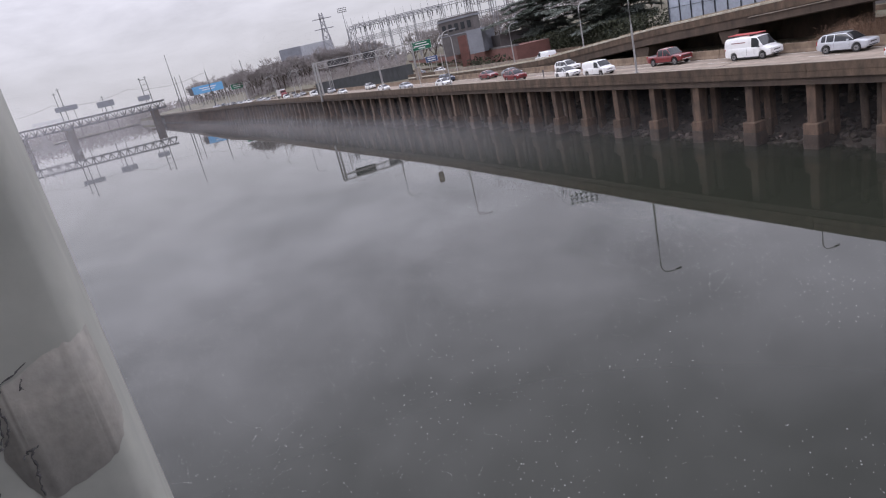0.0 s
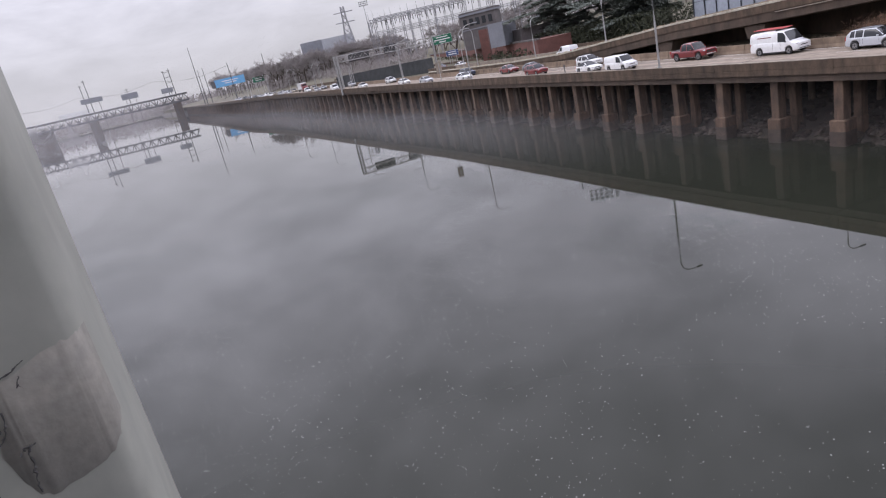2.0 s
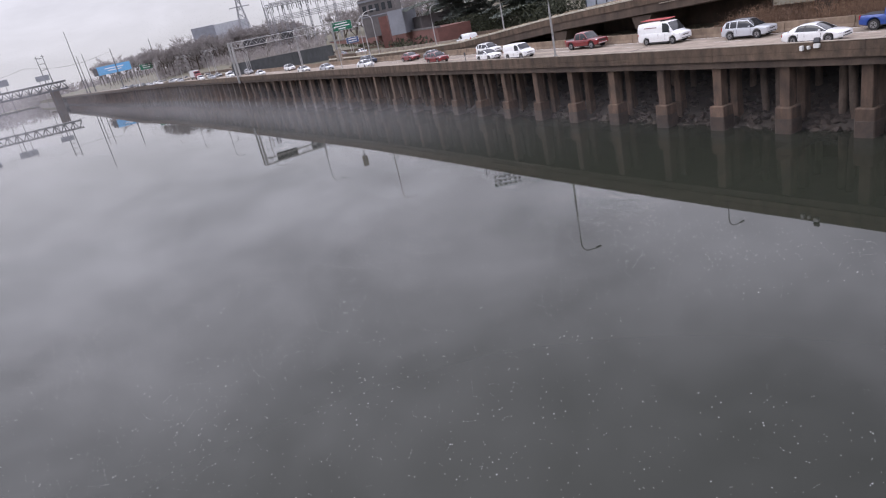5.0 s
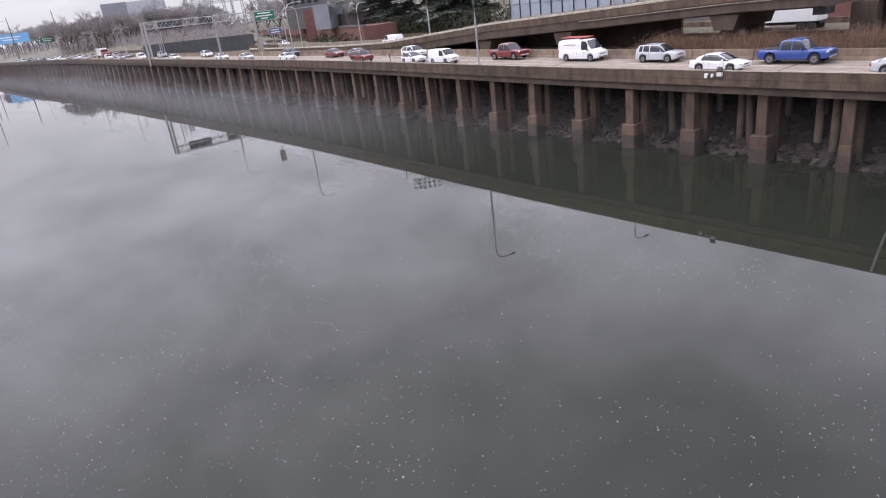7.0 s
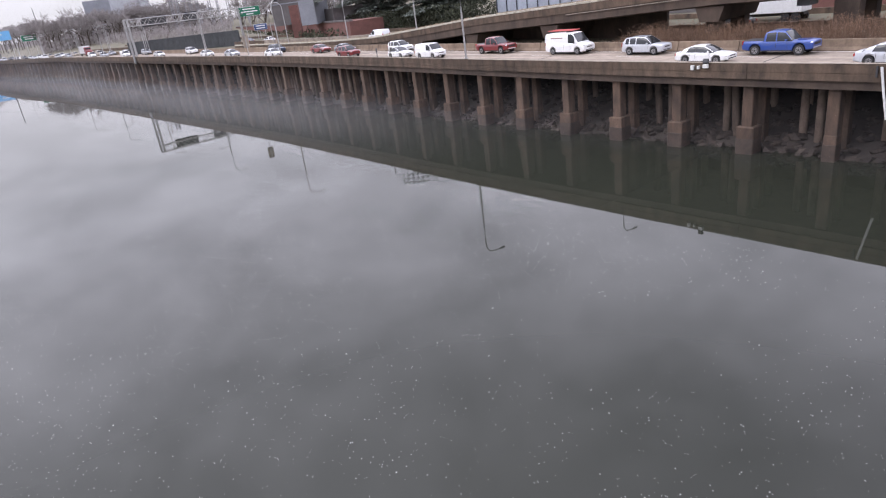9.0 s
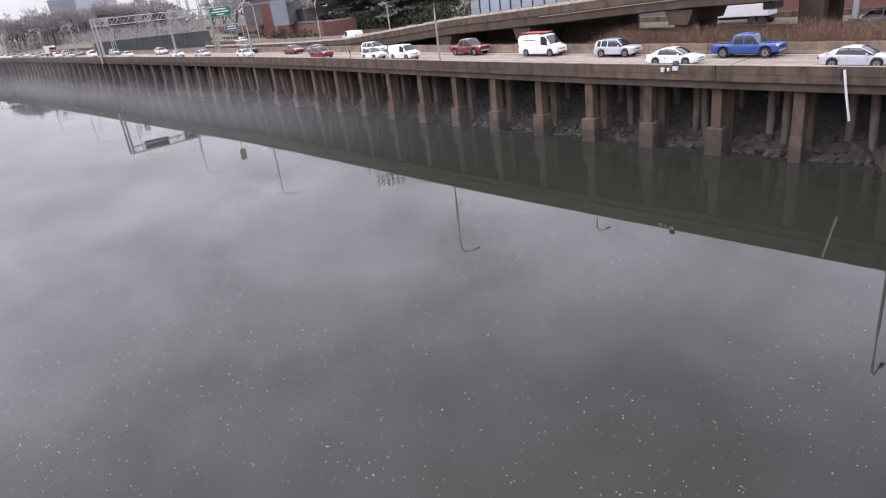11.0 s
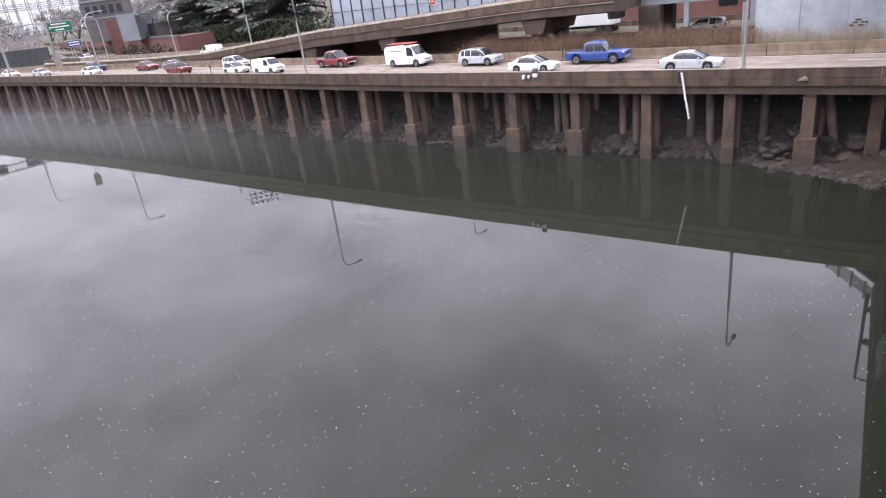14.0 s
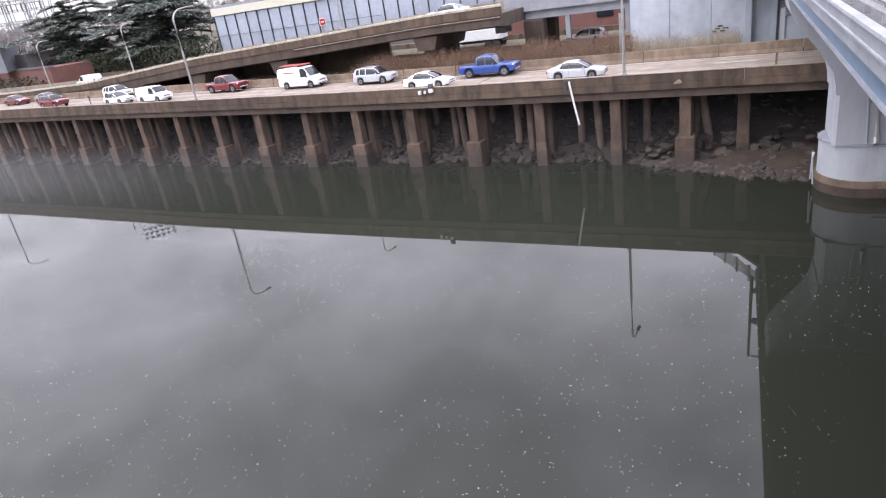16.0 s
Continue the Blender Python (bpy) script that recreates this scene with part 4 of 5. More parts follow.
# dark fence or screen wall in front of the switchyard
HEDGEWALL = material("dark_slate_panels", (0.06, 0.064, 0.068), (0.035, 0.038, 0.041), 0.9, scale=0.5, fine=4, bump=0.2)
screen = thing("screen_wall", "long dark slate-grey screen wall in front of the switchyard", "wall", kind="structure")
for i in range(20):
    a = 10.5 - i * 0.42
    part("panel", slab_between(bmesh.new(), tuple(polar(a, 232 - i * 2.2).xy), tuple(polar(a - 0.41, 232 - (i + 1) * 2.2).xy), 7, 11.3, -0.3), HEDGEWALL, screen)
# lattice mast and stadium lights
mast = thing("lattice_mast", "tall grey lattice transmission tower in the distance", "tower")
for k in range(4):
    sx, sy = ((1, 1), (1, -1), (-1, -1), (-1, 1))[k]
    o = polar(8.56, 500)
    part("leg", tube(bmesh.new(), [o + Vector((sx * 6, sy * 6, 8)), o + Vector((sx * 1.4, sy * 1.4, 46)), o + Vector((sx * 1.2, sy * 1.2, 54))], 0.32, 4), PALESTEEL, mast)
bm = bmesh.new()
for z in range(10, 54, 5):
    w0, w1 = np.interp(z, (8, 46, 54), (6, 1.4, 1.2)), np.interp(z + 5, (8, 46, 54), (6, 1.4, 1.2))
    for sx, sy, ex, ey in ((1, 1, 1, -1), (1, -1, -1, -1), (-1, -1, -1, 1), (-1, 1, 1, 1)):
        tube(bm, [o + Vector((sx * w0, sy * w0, z)), o + Vector((ex * w1, ey * w1, z + 5))], 0.16, 3)
        tube(bm, [o + Vector((ex * w0, ey * w0, z)), o + Vector((sx * w1, sy * w1, z + 5))], 0.16, 3)
part("bracing", bm, PALESTEEL, mast)
for z in (44, 51):
    part("cross_arm", tube(bmesh.new(), [o + facing(8.5) @ Vector((-7, 0, z)), o + facing(8.5) @ Vector((7, 0, z))], 0.3, 4), PALESTEEL, mast)
for az, r, zt, sc in ((6.75, 600, 60, 0.95), (-10.67, 220, 44.5, 1.15)):
    st = thing("stadium_light", "tall stadium light mast with a bank of floodlights", "light mast")
    o = polar(az, r)
    part("pole", tube(bmesh.new(), [o + Vector((0, 0, 6)), o + Vector((0, 0, zt))], 0.3 if r < 300 else 0.6, 8, 0.2), PALESTEEL, st)
    for row in range(3):
        part("cross_bar", tube(bmesh.new(), [o + facing(az) @ Vector((-4.2 * sc, 0, zt - 0.2 + row * 1.5)), o + facing(az) @ Vector((4.2 * sc, 0, zt - 0.2 + row * 1.5))], 0.12, 4), PALESTEEL, st)
        for i in range(6):
            bm = bmesh.new()
            box(bm, o + facing(az) @ Vector(((-3.75 + 1.5 * i) * sc, -0.5, zt + row * 1.5)), (0.8, 0.6, 0.8), bevel=0.1)
            part("floodlamp", bm, DARKSTEEL, st)
# sign gantry over both carriageways
gan = thing("sign_gantry", "grey steel truss sign gantry spanning the expressway", "sign gantry")
GS, GZ = 159, 17.3
for n, z0 in ((0.2, top(159)), (-0.3, top(159) - 1.6), (30.4, deck(159)), (31.0, deck(159))):
    part("leg", tube(bmesh.new(), [at(GS + (1.2 if n in (-0.3, 31.0) else 0), n, z0 - 0.1), at(GS + (1.2 if n in (-0.3, 31.0) else 0), n, GZ)], 0.3, 8), STEEL, gan)
part("truss", lattice(bmesh.new(), at(GS + 0.6, -0.5, GZ - 0.8), at(GS + 0.6, 31.5, GZ - 1.3), 1.7, 22, 0.1), STEEL, gan)
for n, w in ((7.5, 6.5), (17.5, 4.0)):
    bm = bmesh.new()
    box(bm, (0, 0, 0), (0.15, w, 2.4), place(GS + 2.2, n, GZ - 1.0))
    part("sign_panel", bm, DARKSTEEL, gan, "dark back of a sign panel")
GREEN = plain("highway_sign_green", (0.01, 0.16, 0.085), 0.45)
SIGNWHITE = plain("sign_white", (0.75, 0.76, 0.75), 0.45)
SIGNBLUE = plain("sign_blue", (0.05, 0.09, 0.22), 0.45)


def road_sign(az, r, z0, z1, w, mat, lines, label, post_z=7.0):
    sg = thing("road_sign", label, "road sign", "", Matrix.Translation(polar(az, r)) @ facing(az))
    part("panel", box(bmesh.new(), (0, 0, (z0 + z1) / 2), (w, 0.08, z1 - z0), bevel=0.02), mat, sg)
    part("border", box(bmesh.new(), (0, 0.02, (z0 + z1) / 2), (w + 0.12, 0.06, z1 - z0 + 0.12), bevel=0.02), SIGNWHITE, sg)
    for u, lw, lh in lines:
        part("text_bar", box(bmesh.new(), (0, -0.06, z1 - u * (z1 - z0)), (w * lw, 0.04, (z1 - z0) * lh)), SIGNWHITE, sg)
    for x in (-w * 0.3, w * 0.3):
        part("post", tube(bmesh.new(), [(x, 0.14, post_z), (x, 0.14, z1 - 0.1)], 0.09, 6), STEEL, sg)


road_sign(0.87, 205, 14.4, 16.8, 6.0, GREEN, ((0.22, 0.6, 0.13), (0.52, 0.8, 0.13), (0.8, 0.35, 0.13)), "green highway direction sign with white lettering on posts")
road_sign(0.25, 205, 10.2, 11.8, 3.7, SIGNBLUE, ((0.3, 0.7, 0.18), (0.7, 0.7, 0.18)), "dark blue sign board with pale lettering lines")
road_sign(16.8, 480, 16.9, 20.3, 8.0, GREEN, ((0.3, 0.7, 0.14), (0.65, 0.6, 0.14)), "green highway direction sign far along the expressway")
road_sign(-28.0, 83, 12.1, 12.8, 0.65, plain("sign_red", (0.45, 0.03, 0.03), 0.45), ((0.5, 0.6, 0.16),), "small red and white sign above the ramp parapet", 9.0)
# billboards
BB = plain("billboard_blue", (0.10, 0.36, 0.66), 0.5)
for az, r, z0, z1, w, mt, lb in ((19.1, 700, 21.0, 28.6, 30, BB, "large light blue billboard with pale lettering"), (29.5, 700, 33, 37.4, 19, GREYWALL, "grey-backed billboard on posts near the rail bridge"), (26.8, 700, 29, 34.5, 15, GREYWALL, "grey billboard on posts near the rail bridge"), (31.0, 900, 28, 32, 34, SIGNWHITE, "low pale white sign board beyond the river"), (24.0, 760, 28, 33, 12, GREYWALL, "small grey billboard on posts")):
    bb = thing("billboard", lb, "billboard", "", Matrix.Translation(polar(az, r)) @ facing(az))
    part("panel", box(bmesh.new(), (0, 0, (z0 + z1) / 2), (w, 0.6, z1 - z0), bevel=0.1), mt, bb)
    for x in (-w * 0.3, w * 0.3):
        part("post", tube(bmesh.new(), [(x, 0.6, 3), (x, 0.6, z1 - 0.5)], 0.22, 6), DARKSTEEL, bb)
    if mt is BB:
        part("side_panel", box(bmesh.new(), (-w / 2 - 2.4, 1.2, (z0 + z1) / 2 - 0.4), (4, 0.5, z1 - z0 - 0.8), facing(25)), DARKSTEEL, bb)
        for k, (zz, ww) in enumerate(((0.66, 0.55), (0.4, 0.4))):
            part("text_bar", box(bmesh.new(), (0.5, -0.34, z0 + (z1 - z0) * zz), (w * ww, 0.06, 0.7)), SIGNWHITE, bb)

# far rail bridge
rail = thing("rail_bridge", "dark steel truss railway bridge far across the river", "bridge")
P0, P1 = polar(40, 830), polar(22.6, 790)
for i in range(28):
    u0, u1 = P0.lerp(P1, i / 28), P0.lerp(P1, (i + 1) / 28)
    bm = bmesh.new()
    for z in (17.2, 24.6):
        tube(bm, [u0 + Vector((0, 0, z)), u1 + Vector((0, 0, z))], 0.95, 4)
    mid = (u0 + u1) / 2
    tube(bm, [u0 + Vector((0, 0, 17.2)), mid + Vector((0, 0, 24.6)), u1 + Vector((0, 0, 17.2))], 0.7, 4)
    tube(bm, [u0 + Vector((0, 0, 17.2)), u0 + Vector((0, 0, 24.6))], 0.5, 4)
    part("truss_bay", bm, DARKSTEEL, rail)
part("deck", slab_between(bmesh.new(), tuple(P0.xy), tuple(P1.xy), 16.2, 17.0, 6), DARKSTEEL, rail)
for az, wide in ((38, 9), (33.6, 24), (29.9, 9.5), (23.6, 9)):
    bm = bmesh.new()
    box(bm, (0, 0, 7), (wide, 12, 19), Matrix.Translation(polar(az, 812)) @ facing(az), bevel=0.4)
    part("stone_pier", bm, CONC_DARK, rail)
for az, zt in ((29.98, 56), (29.62, 60), (23.9, 53), (23.45, 54), (26.9, 43)):
    tw = thing("catenary_mast", "thin dark steel overhead line mast on the rail bridge", "mast", "overhead line masts")
    o = polar(az, 805)
    part("pole", tube(bmesh.new(), [o + Vector((0, 0, 24)), o + Vector((0, 0, zt))], 0.5, 5, 0.3), DARKSTEEL, tw)
    part("cross_arm", tube(bmesh.new(), [o + facing(az) @ Vector((-1.7, 0, zt - 1.5)), o + facing(az) @ Vector((1.7, 0, zt - 1.5))], 0.25, 4), DARKSTEEL, tw)
portal = thing("line_portal", "dark steel cross bars tying a pair of overhead line masts", "portal")
for z in (50.5, 45, 39, 33):
    part("cross_bar", tube(bmesh.new(), [polar(23.9, 805, z), polar(23.45, 805, z + 0.4)], 0.22, 4), DARKSTEEL, portal)
for az, r, zt in ((21.5, 700, 64), (21.3, 700, 42), (20.9, 705, 43), (18.9, 560, 37), (16.0, 600, 40)):
    ob = part("mast", tube(bmesh.new(), [polar(az, r, 6), polar(az, r, zt)], 0.5, 5, 0.22), DARKSTEEL)
    tagged(ob, "tall thin dark mast far along the bank", "mast", "distant masts")
for k in range(1):
    pts = [polar(40, 830, 44 + 3 * k).lerp(polar(19, 700, 40 + 4 * k), u / 24) - Vector((0, 0, 5 * math.sin(math.pi * ((u * 4 / 24) % 1)))) for u in range(25)]
    ob = part("overhead_wire", tube(bmesh.new(), pts, 0.12, 3), DARKSTEEL)
    tagged(ob, "thin dark overhead wire strung between masts", "wire")
# land that closes the river in the distance
bm = bmesh.new()
vs = [bm.verts.new(v) for v in (polar(24.0, 1250, 1.5), polar(90, 1600, 1.5), polar(90, 4200, 4), polar(15, 4200, 4), polar(15, 1500, 2))]
bm.faces.new(vs)
tagged(part("far_bank", bm, SOIL), "flat far river bank under haze", "ground", kind="structure")
# ---- vegetation ----
# Grey-brown twigs, made paler in colour to imitate distance haze.
TWIG = material("haze_paled_twigs", (0.31, 0.285, 0.278), (0.22, 0.20, 0.195), 0.95, scale=0.5, fine=5, bump=0.0, spread=0.25)
BARK = material("dark_bark", (0.09, 0.07, 0.055), (0.05, 0.04, 0.033), 0.95, scale=2, fine=14, bump=0.5)
# Needle green is raised to put the paling of haze into it.
NEEDLE = material("haze_paled_needles", (0.19, 0.212, 0.182), (0.115, 0.135, 0.12), 0.9, scale=0.6, fine=4, bump=0.0, spread=0.45)
REED = material("dry_russet_reeds", (0.25, 0.155, 0.10), (0.12, 0.075, 0.052), 0.95, scale=0.35, fine=5, bump=0.0, spread=0.4)
PALEREED = material("dry_straw_stems", (0.40, 0.33, 0.24), (0.26, 0.21, 0.15), 0.95, scale=0.5, fine=5, bump=0.0, spread=0.35)


def sliver(bm, p, q, w):
    d = q - p
    a = d.cross(Vector((rng.uniform(-1, 1), rng.uniform(-1, 1), rng.uniform(-1, 1)))).normalized() * w
    bm.faces.new([bm.verts.new(v) for v in (p - a, p + a, q)])


def bare_tree(seed, h):
    r = random.Random(seed)
    trunk, twigs = bmesh.new(), bmesh.new()

    def grow(p, d, length, rad, depth):
        q = p + d * length
        if depth <= 2:
            tube(trunk, [p, q], rad, 5, rad * 0.6)
        else:
            sliver(twigs, p, q, max(rad, 0.05))
        if depth >= 5:
            for _ in range(4):
                e = (d + Vector((r.uniform(-1, 1), r.uniform(-1, 1), r.uniform(-0.5, 0.9))) * 0.8).normalized()
                sliver(twigs, p.lerp(q, r.random()), q + e * length * 0.7, 0.06)
            return
        for _ in range(3 if depth else 4):
            e = (d * 1.0 + Vector((r.uniform(-1, 1), r.uniform(-1, 1), r.uniform(-0.25, 0.6))) * 0.85).normalized()
            grow(p.lerp(q, r.uniform(0.55, 1.0)), e, length * r.uniform(0.6, 0.85), rad * 0.58, depth + 1)

    grow(Vector((0, 0, -0.5)), Vector((0, 0, 1)), h * 0.3, h * 0.017, 0)
    return mesh_of(trunk, "trunk", BARK), mesh_of(twigs, "crown", TWIG)


bare = [bare_tree(20 + k, 18) for k in range(4)]


def plant_bare(pos, sc):
    t = thing("bare_tree", "leafless grey-brown tree on the bank beyond the road", "tree", "bare trees", Matrix.Translation(pos) @ Matrix.Rotation(rng.uniform(0, 6.3), 4, "Z") @ Matrix.Diagonal((sc, sc, sc, 1)))
    tr, cr = bare[rng.randrange(4)]
    share("trunk", tr, t, Matrix.Identity(4))
    share("crown", cr, t, Matrix.Identity(4))


for k in range(84):
    az = 4.5 + 16.0 * (k + rng.uniform(-0.4, 0.4)) / 84
    r = rng.uniform(430, 500) if az < 16.3 else rng.uniform(760, 820)
    plant_bare(polar(az, r, 10.0 + 2.5 * rng.random()), rng.uniform(0.95, 1.3) * (1 if az < 16.3 else 1.45))
for az, r, sc in ((-0.2, 300, 1.1), (0.8, 310, 1.15), (1.6, 318, 1.2), (3.9, 340, 1.0), (-1.2, 330, 1.3), (7.5, 330, 0.9), (9.0, 340, 0.95), (5.3, 330, 0.9), (-5.2, 300, 0.9)):
    plant_bare(polar(az, r, 7.0), sc)
for k in range(34):
    plant_bare(polar(-3.0 - 24.0 * (k + rng.uniform(-0.4, 0.4)) / 34, rng.uniform(270, 340), 7.5), rng.uniform(0.9, 1.35))
# a low haze of scrub behind, uncountable
bm = bmesh.new()
for k in range(15000):
    az = rng.uniform(-24, 34) if k % 2 else rng.uniform(4, 20.5)
    r = rng.uniform(440, 560) if az < 16.3 else rng.uniform(1300, 1500)
    hgt = (9 if k % 2 else 15) if az < 16.3 else 22
    p = polar(az, r, (8.5 if az < 16.3 else 1.5) + rng.random() * hgt * 0.75)
    sz = r / 420
    sliver(bm, p, p + Vector((rng.uniform(-1.6, 1.6), rng.uniform(-1.6, 1.6), rng.uniform(0.4, 2.6))) * sz, 0.42 * sz)
for k in range(5000):
    p = polar(rng.uniform(20, 42), rng.uniform(1270, 1420), 1.5 + 22 * rng.random() ** 1.3)
    sliver(bm, p, p + Vector((rng.uniform(-5, 5), rng.uniform(-5, 5), rng.uniform(1.5, 7))), 1.1)
for k in range(20000):
    az = rng.uniform(2.5, 14.0)
    r = rng.uniform(236, 430)
    p = polar(az, r, 7.6 + (r - 236) * 0.012 + rng.random() ** 1.5 * 4.5)
    if (p.xy - Vector(ORIGIN)).dot(Vector(INLAND)) < 46:
        continue
    sliver(bm, p, p + Vector((rng.uniform(-1.2, 1.2), rng.uniform(-1.2, 1.2), rng.uniform(0.4, 2.0))), 0.11)
tagged(part("woodland_scrub", bm, TWIG), "distant leafless grey scrub and woodland", "woodland", kind="stuff")


def pine(pos, h, rad, seed):
    r = random.Random(seed)
    t = thing("pine_tree", "tall dark green pine with layered drooping boughs", "tree", "pines behind the ramp", Matrix.Translation(pos))
    part("trunk", tube(bmesh.new(), [(0, 0, -0.5), (0.1, 0, h * 0.5), (0, 0.1, h)], 0.32, 8, 0.05), BARK, t)
    limb, crown = bmesh.new(), bmesh.new()
    z = 1.0
    while z < h * 0.97:
        u = z / h
        reach = rad * (1 - u ** 4.2) ** 0.6 * (0.78 + 0.3 * math.sin(z * 1.7 + seed)) * (0.72 + 0.28 * min(1, u * 4))
        n = 6 if u < 0.8 else 4
        a0 = r.uniform(0, 6.3)
        for k in range(n):
            a = a0 + k * math.tau / n + r.uniform(-0.35, 0.35)
            if r.random() < 0.2:
                continue
            L = reach * r.uniform(0.45, 1.2)
            d = Vector((math.cos(a), math.sin(a), 0))
            tip = d * L + Vector((0, 0, z - 0.10 * L + 0.012 * L * L))
            base = Vector((0, 0, z))
            mid = base.lerp(tip, 0.5) + Vector((0, 0, 0.1 * L))
            tube(limb, [base, mid, tip], 0.07, 4, 0.02)
            side = Vector((-d.y, d.x, 0))
            for j in range(int(110 + 80 * L)):
                f = r.uniform(0.2, 1.05)
                c = base.lerp(tip, f) + Vector((0, 0, 0.1 * L * math.sin(f * 3.1))) + side * r.uniform(-1, 1) * (0.2 + 0.30 * L * (1 - abs(f - 0.6))) + Vector((0, 0, r.uniform(-0.16, 0.2)))
                w = r.uniform(0.07, 0.19)
                e = (d * r.uniform(0.3, 1.0) + side * r.uniform(-0.9, 0.9) + Vector((0, 0, r.uniform(-0.35, 0.25)))).normalized()
                g = e.cross(Vector((r.uniform(-0.4, 0.4), r.uniform(-0.4, 0.4), 1))).normalized()
                crown.faces.new([crown.verts.new(v) for v in (c - g * w, c + e * w * 5.5, c + g * w)])
        z += 0.72 + 0.3 * r.random()
    part("branchwork", limb, BARK, t)
    part("crown", crown, NEEDLE, t)


for s, n, h, rd, sd in ((114, 48, 17.2, 13.0, 1), (87, 49, 17.0, 13.4, 2), (102, 57, 17.6, 12.0, 3), (132, 56, 13.5, 7.0, 5)):
    pine(at(s, n, 6.6), h, rd, sd)
shrub = bmesh.new()
for k in range(17000):
    s, n = rng.uniform(72, 136), rng.uniform(38, 54)
    c = at(s, n, 6.5 + (2.0 if n < 30 else 5.0) * rng.random() ** 1.4)
    sliver(shrub, c, c + Vector((rng.uniform(-.6, .6), rng.uniform(-.6, .6), rng.uniform(0, .6))), 0.13)
tagged(part("undergrowth", shrub, HEDGE), "dark low undergrowth beneath the pines", "shrubs", kind="stuff")
# dry reeds between the road and the far carriageway
for nm, mt, cnt, s0, s1, n0, n1, hh, lb in (("reeds", REED, 11000, -13.5, 18, 12.3, 18.5, 2.4, "thick russet dry reeds and weeds behind the barrier"), ("dry_weeds", PALEREED, 3200, -22, 40, 12.4, 18.3, 1.2, "pale straw-coloured dry weeds behind the barrier"), ("shrub_stems", PALEREED, 1500, -22.5, -12.5, 14.0, 18.6, 1.9, "bare grey-brown shrub stems against the pale wall")):
    bm = bmesh.new()
    for k in range(cnt):
        s, n = rng.uniform(s0, s1), rng.uniform(n0, n1)
        f = 0.55 + 0.45 * noise.noise(Vector((s * 0.35, n * 0.35, 3)))
        h = hh * rng.uniform(0.45, 1.1) * (0.7 + 0.6 * f)
        if s > 16:
            h *= 0.6
        b = at(s, n, deck(s) - 0.3)
        lean = Vector((rng.uniform(-0.3, 0.3), rng.uniform(-0.3, 0.3), 1)) * h
        sliver(bm, b, b + lean, rng.uniform(0.012, 0.028))
        for j in range(2):
            c = b + lean * rng.uniform(0.55, 1.0)
            sliver(bm, c, c + Vector((rng.uniform(-0.25, 0.25), rng.uniform(-0.25, 0.25), rng.uniform(-0.05, 0.28))), 0.018)
    tagged(part(nm, bm, mt), lb, "reeds", kind="stuff")
# grass tufts on the ramp's coping
bm = bmesh.new()
for k in range(5200):
    s = rng.uniform(8, 120)
    if noise.noise(Vector((s * 0.5, 0, 7))) < -0.1:
        continue
    b = at(s, rng.uniform(14.9, 15.3), ramp_top(s) - 0.02)
    sliver(bm, b, b + Vector((rng.uniform(-.12, .12), rng.uniform(-.12, .12), rng.uniform(.05, .26))), 0.03)
tagged(part("dry_grass", bm, PALEREED), "dry straw grass growing along the ramp parapet", "grass", kind="stuff")

# ---- flecks of foam on the river ----
FOAM = plain("foam", (0.42, 0.43, 0.41), 0.8)
bm = bmesh.new()
for k in range(17000):
    x, y = rng.uniform(-26, 40), rng.uniform(6, 64)
    if noise.noise(Vector((x * 0.12, y * 0.12, 1))) < rng.uniform(-0.55, 0.35):
        continue
    q = at(0, 0)
    v = Vector((x, y, 0)) - q
    if v.x * INLAND[0] + v.y * INLAND[1] > -16:
        continue
    r = rng.choice((0.009, 0.011, 0.013, 0.017, 0.022)) * rng.uniform(0.7, 1.3)
    a0 = rng.uniform(0, 6.3)
    el = rng.uniform(0.5, 1.0)
    vs = []
    for i in range(6):
        a = i * math.tau / 6
        px, py = r * math.cos(a) * rng.uniform(0.7, 1.2), r * el * math.sin(a) * rng.uniform(0.7, 1.2)
        vs.append((x + px * math.cos(a0) - py * math.sin(a0), y + px * math.sin(a0) + py * math.cos(a0)))
    lo = [bm.verts.new((p[0], p[1], -0.002)) for p in vs]
    hi = [bm.verts.new((p[0], p[1], 0.008)) for p in vs]
    bm.faces.new(hi)
    for i in range(6):
        bm.faces.new((lo[i], lo[(i + 1) % 6], hi[(i + 1) % 6], hi[i]))
tagged(part("foam_flecks", bm, FOAM), "small white foam flecks drifting on the river", "foam", kind="stuff")
# ---- traffic ----
TYRE = plain("tyre_rubber", (0.025, 0.025, 0.027), 0.85)
RIM = plain("alloy_rim", (0.30, 0.30, 0.31), 0.35, 0.6)
CARGLASS = material("car_glass", (0.022, 0.025, 0.03), (0.018, 0.02, 0.024), 0.07, bump=0.0, spec=0.5)
CHROME = plain("headlamp", (0.70, 0.71, 0.72), 0.15, 0.3)
TAIL = plain("tail_lamp", (0.35, 0.015, 0.015), 0.25)
TRIM = plain("black_trim", (0.03, 0.03, 0.032), 0.6)
PAINTS = {}
for nm, c in (("white", (0.78, 0.79, 0.80)), ("silver", (0.48, 0.50, 0.54)), ("grey", (0.16, 0.17, 0.19)), ("black", (0.025, 0.026, 0.03)), ("blue", (0.02, 0.06, 0.27)), ("red", (0.17, 0.014, 0.018)), ("navy", (0.035, 0.05, 0.09)), ("beige", (0.35, 0.30, 0.24))):
    PAINTS[nm] = plain("car_paint_" + nm, c, 0.28, 0.0, coat=0.8)

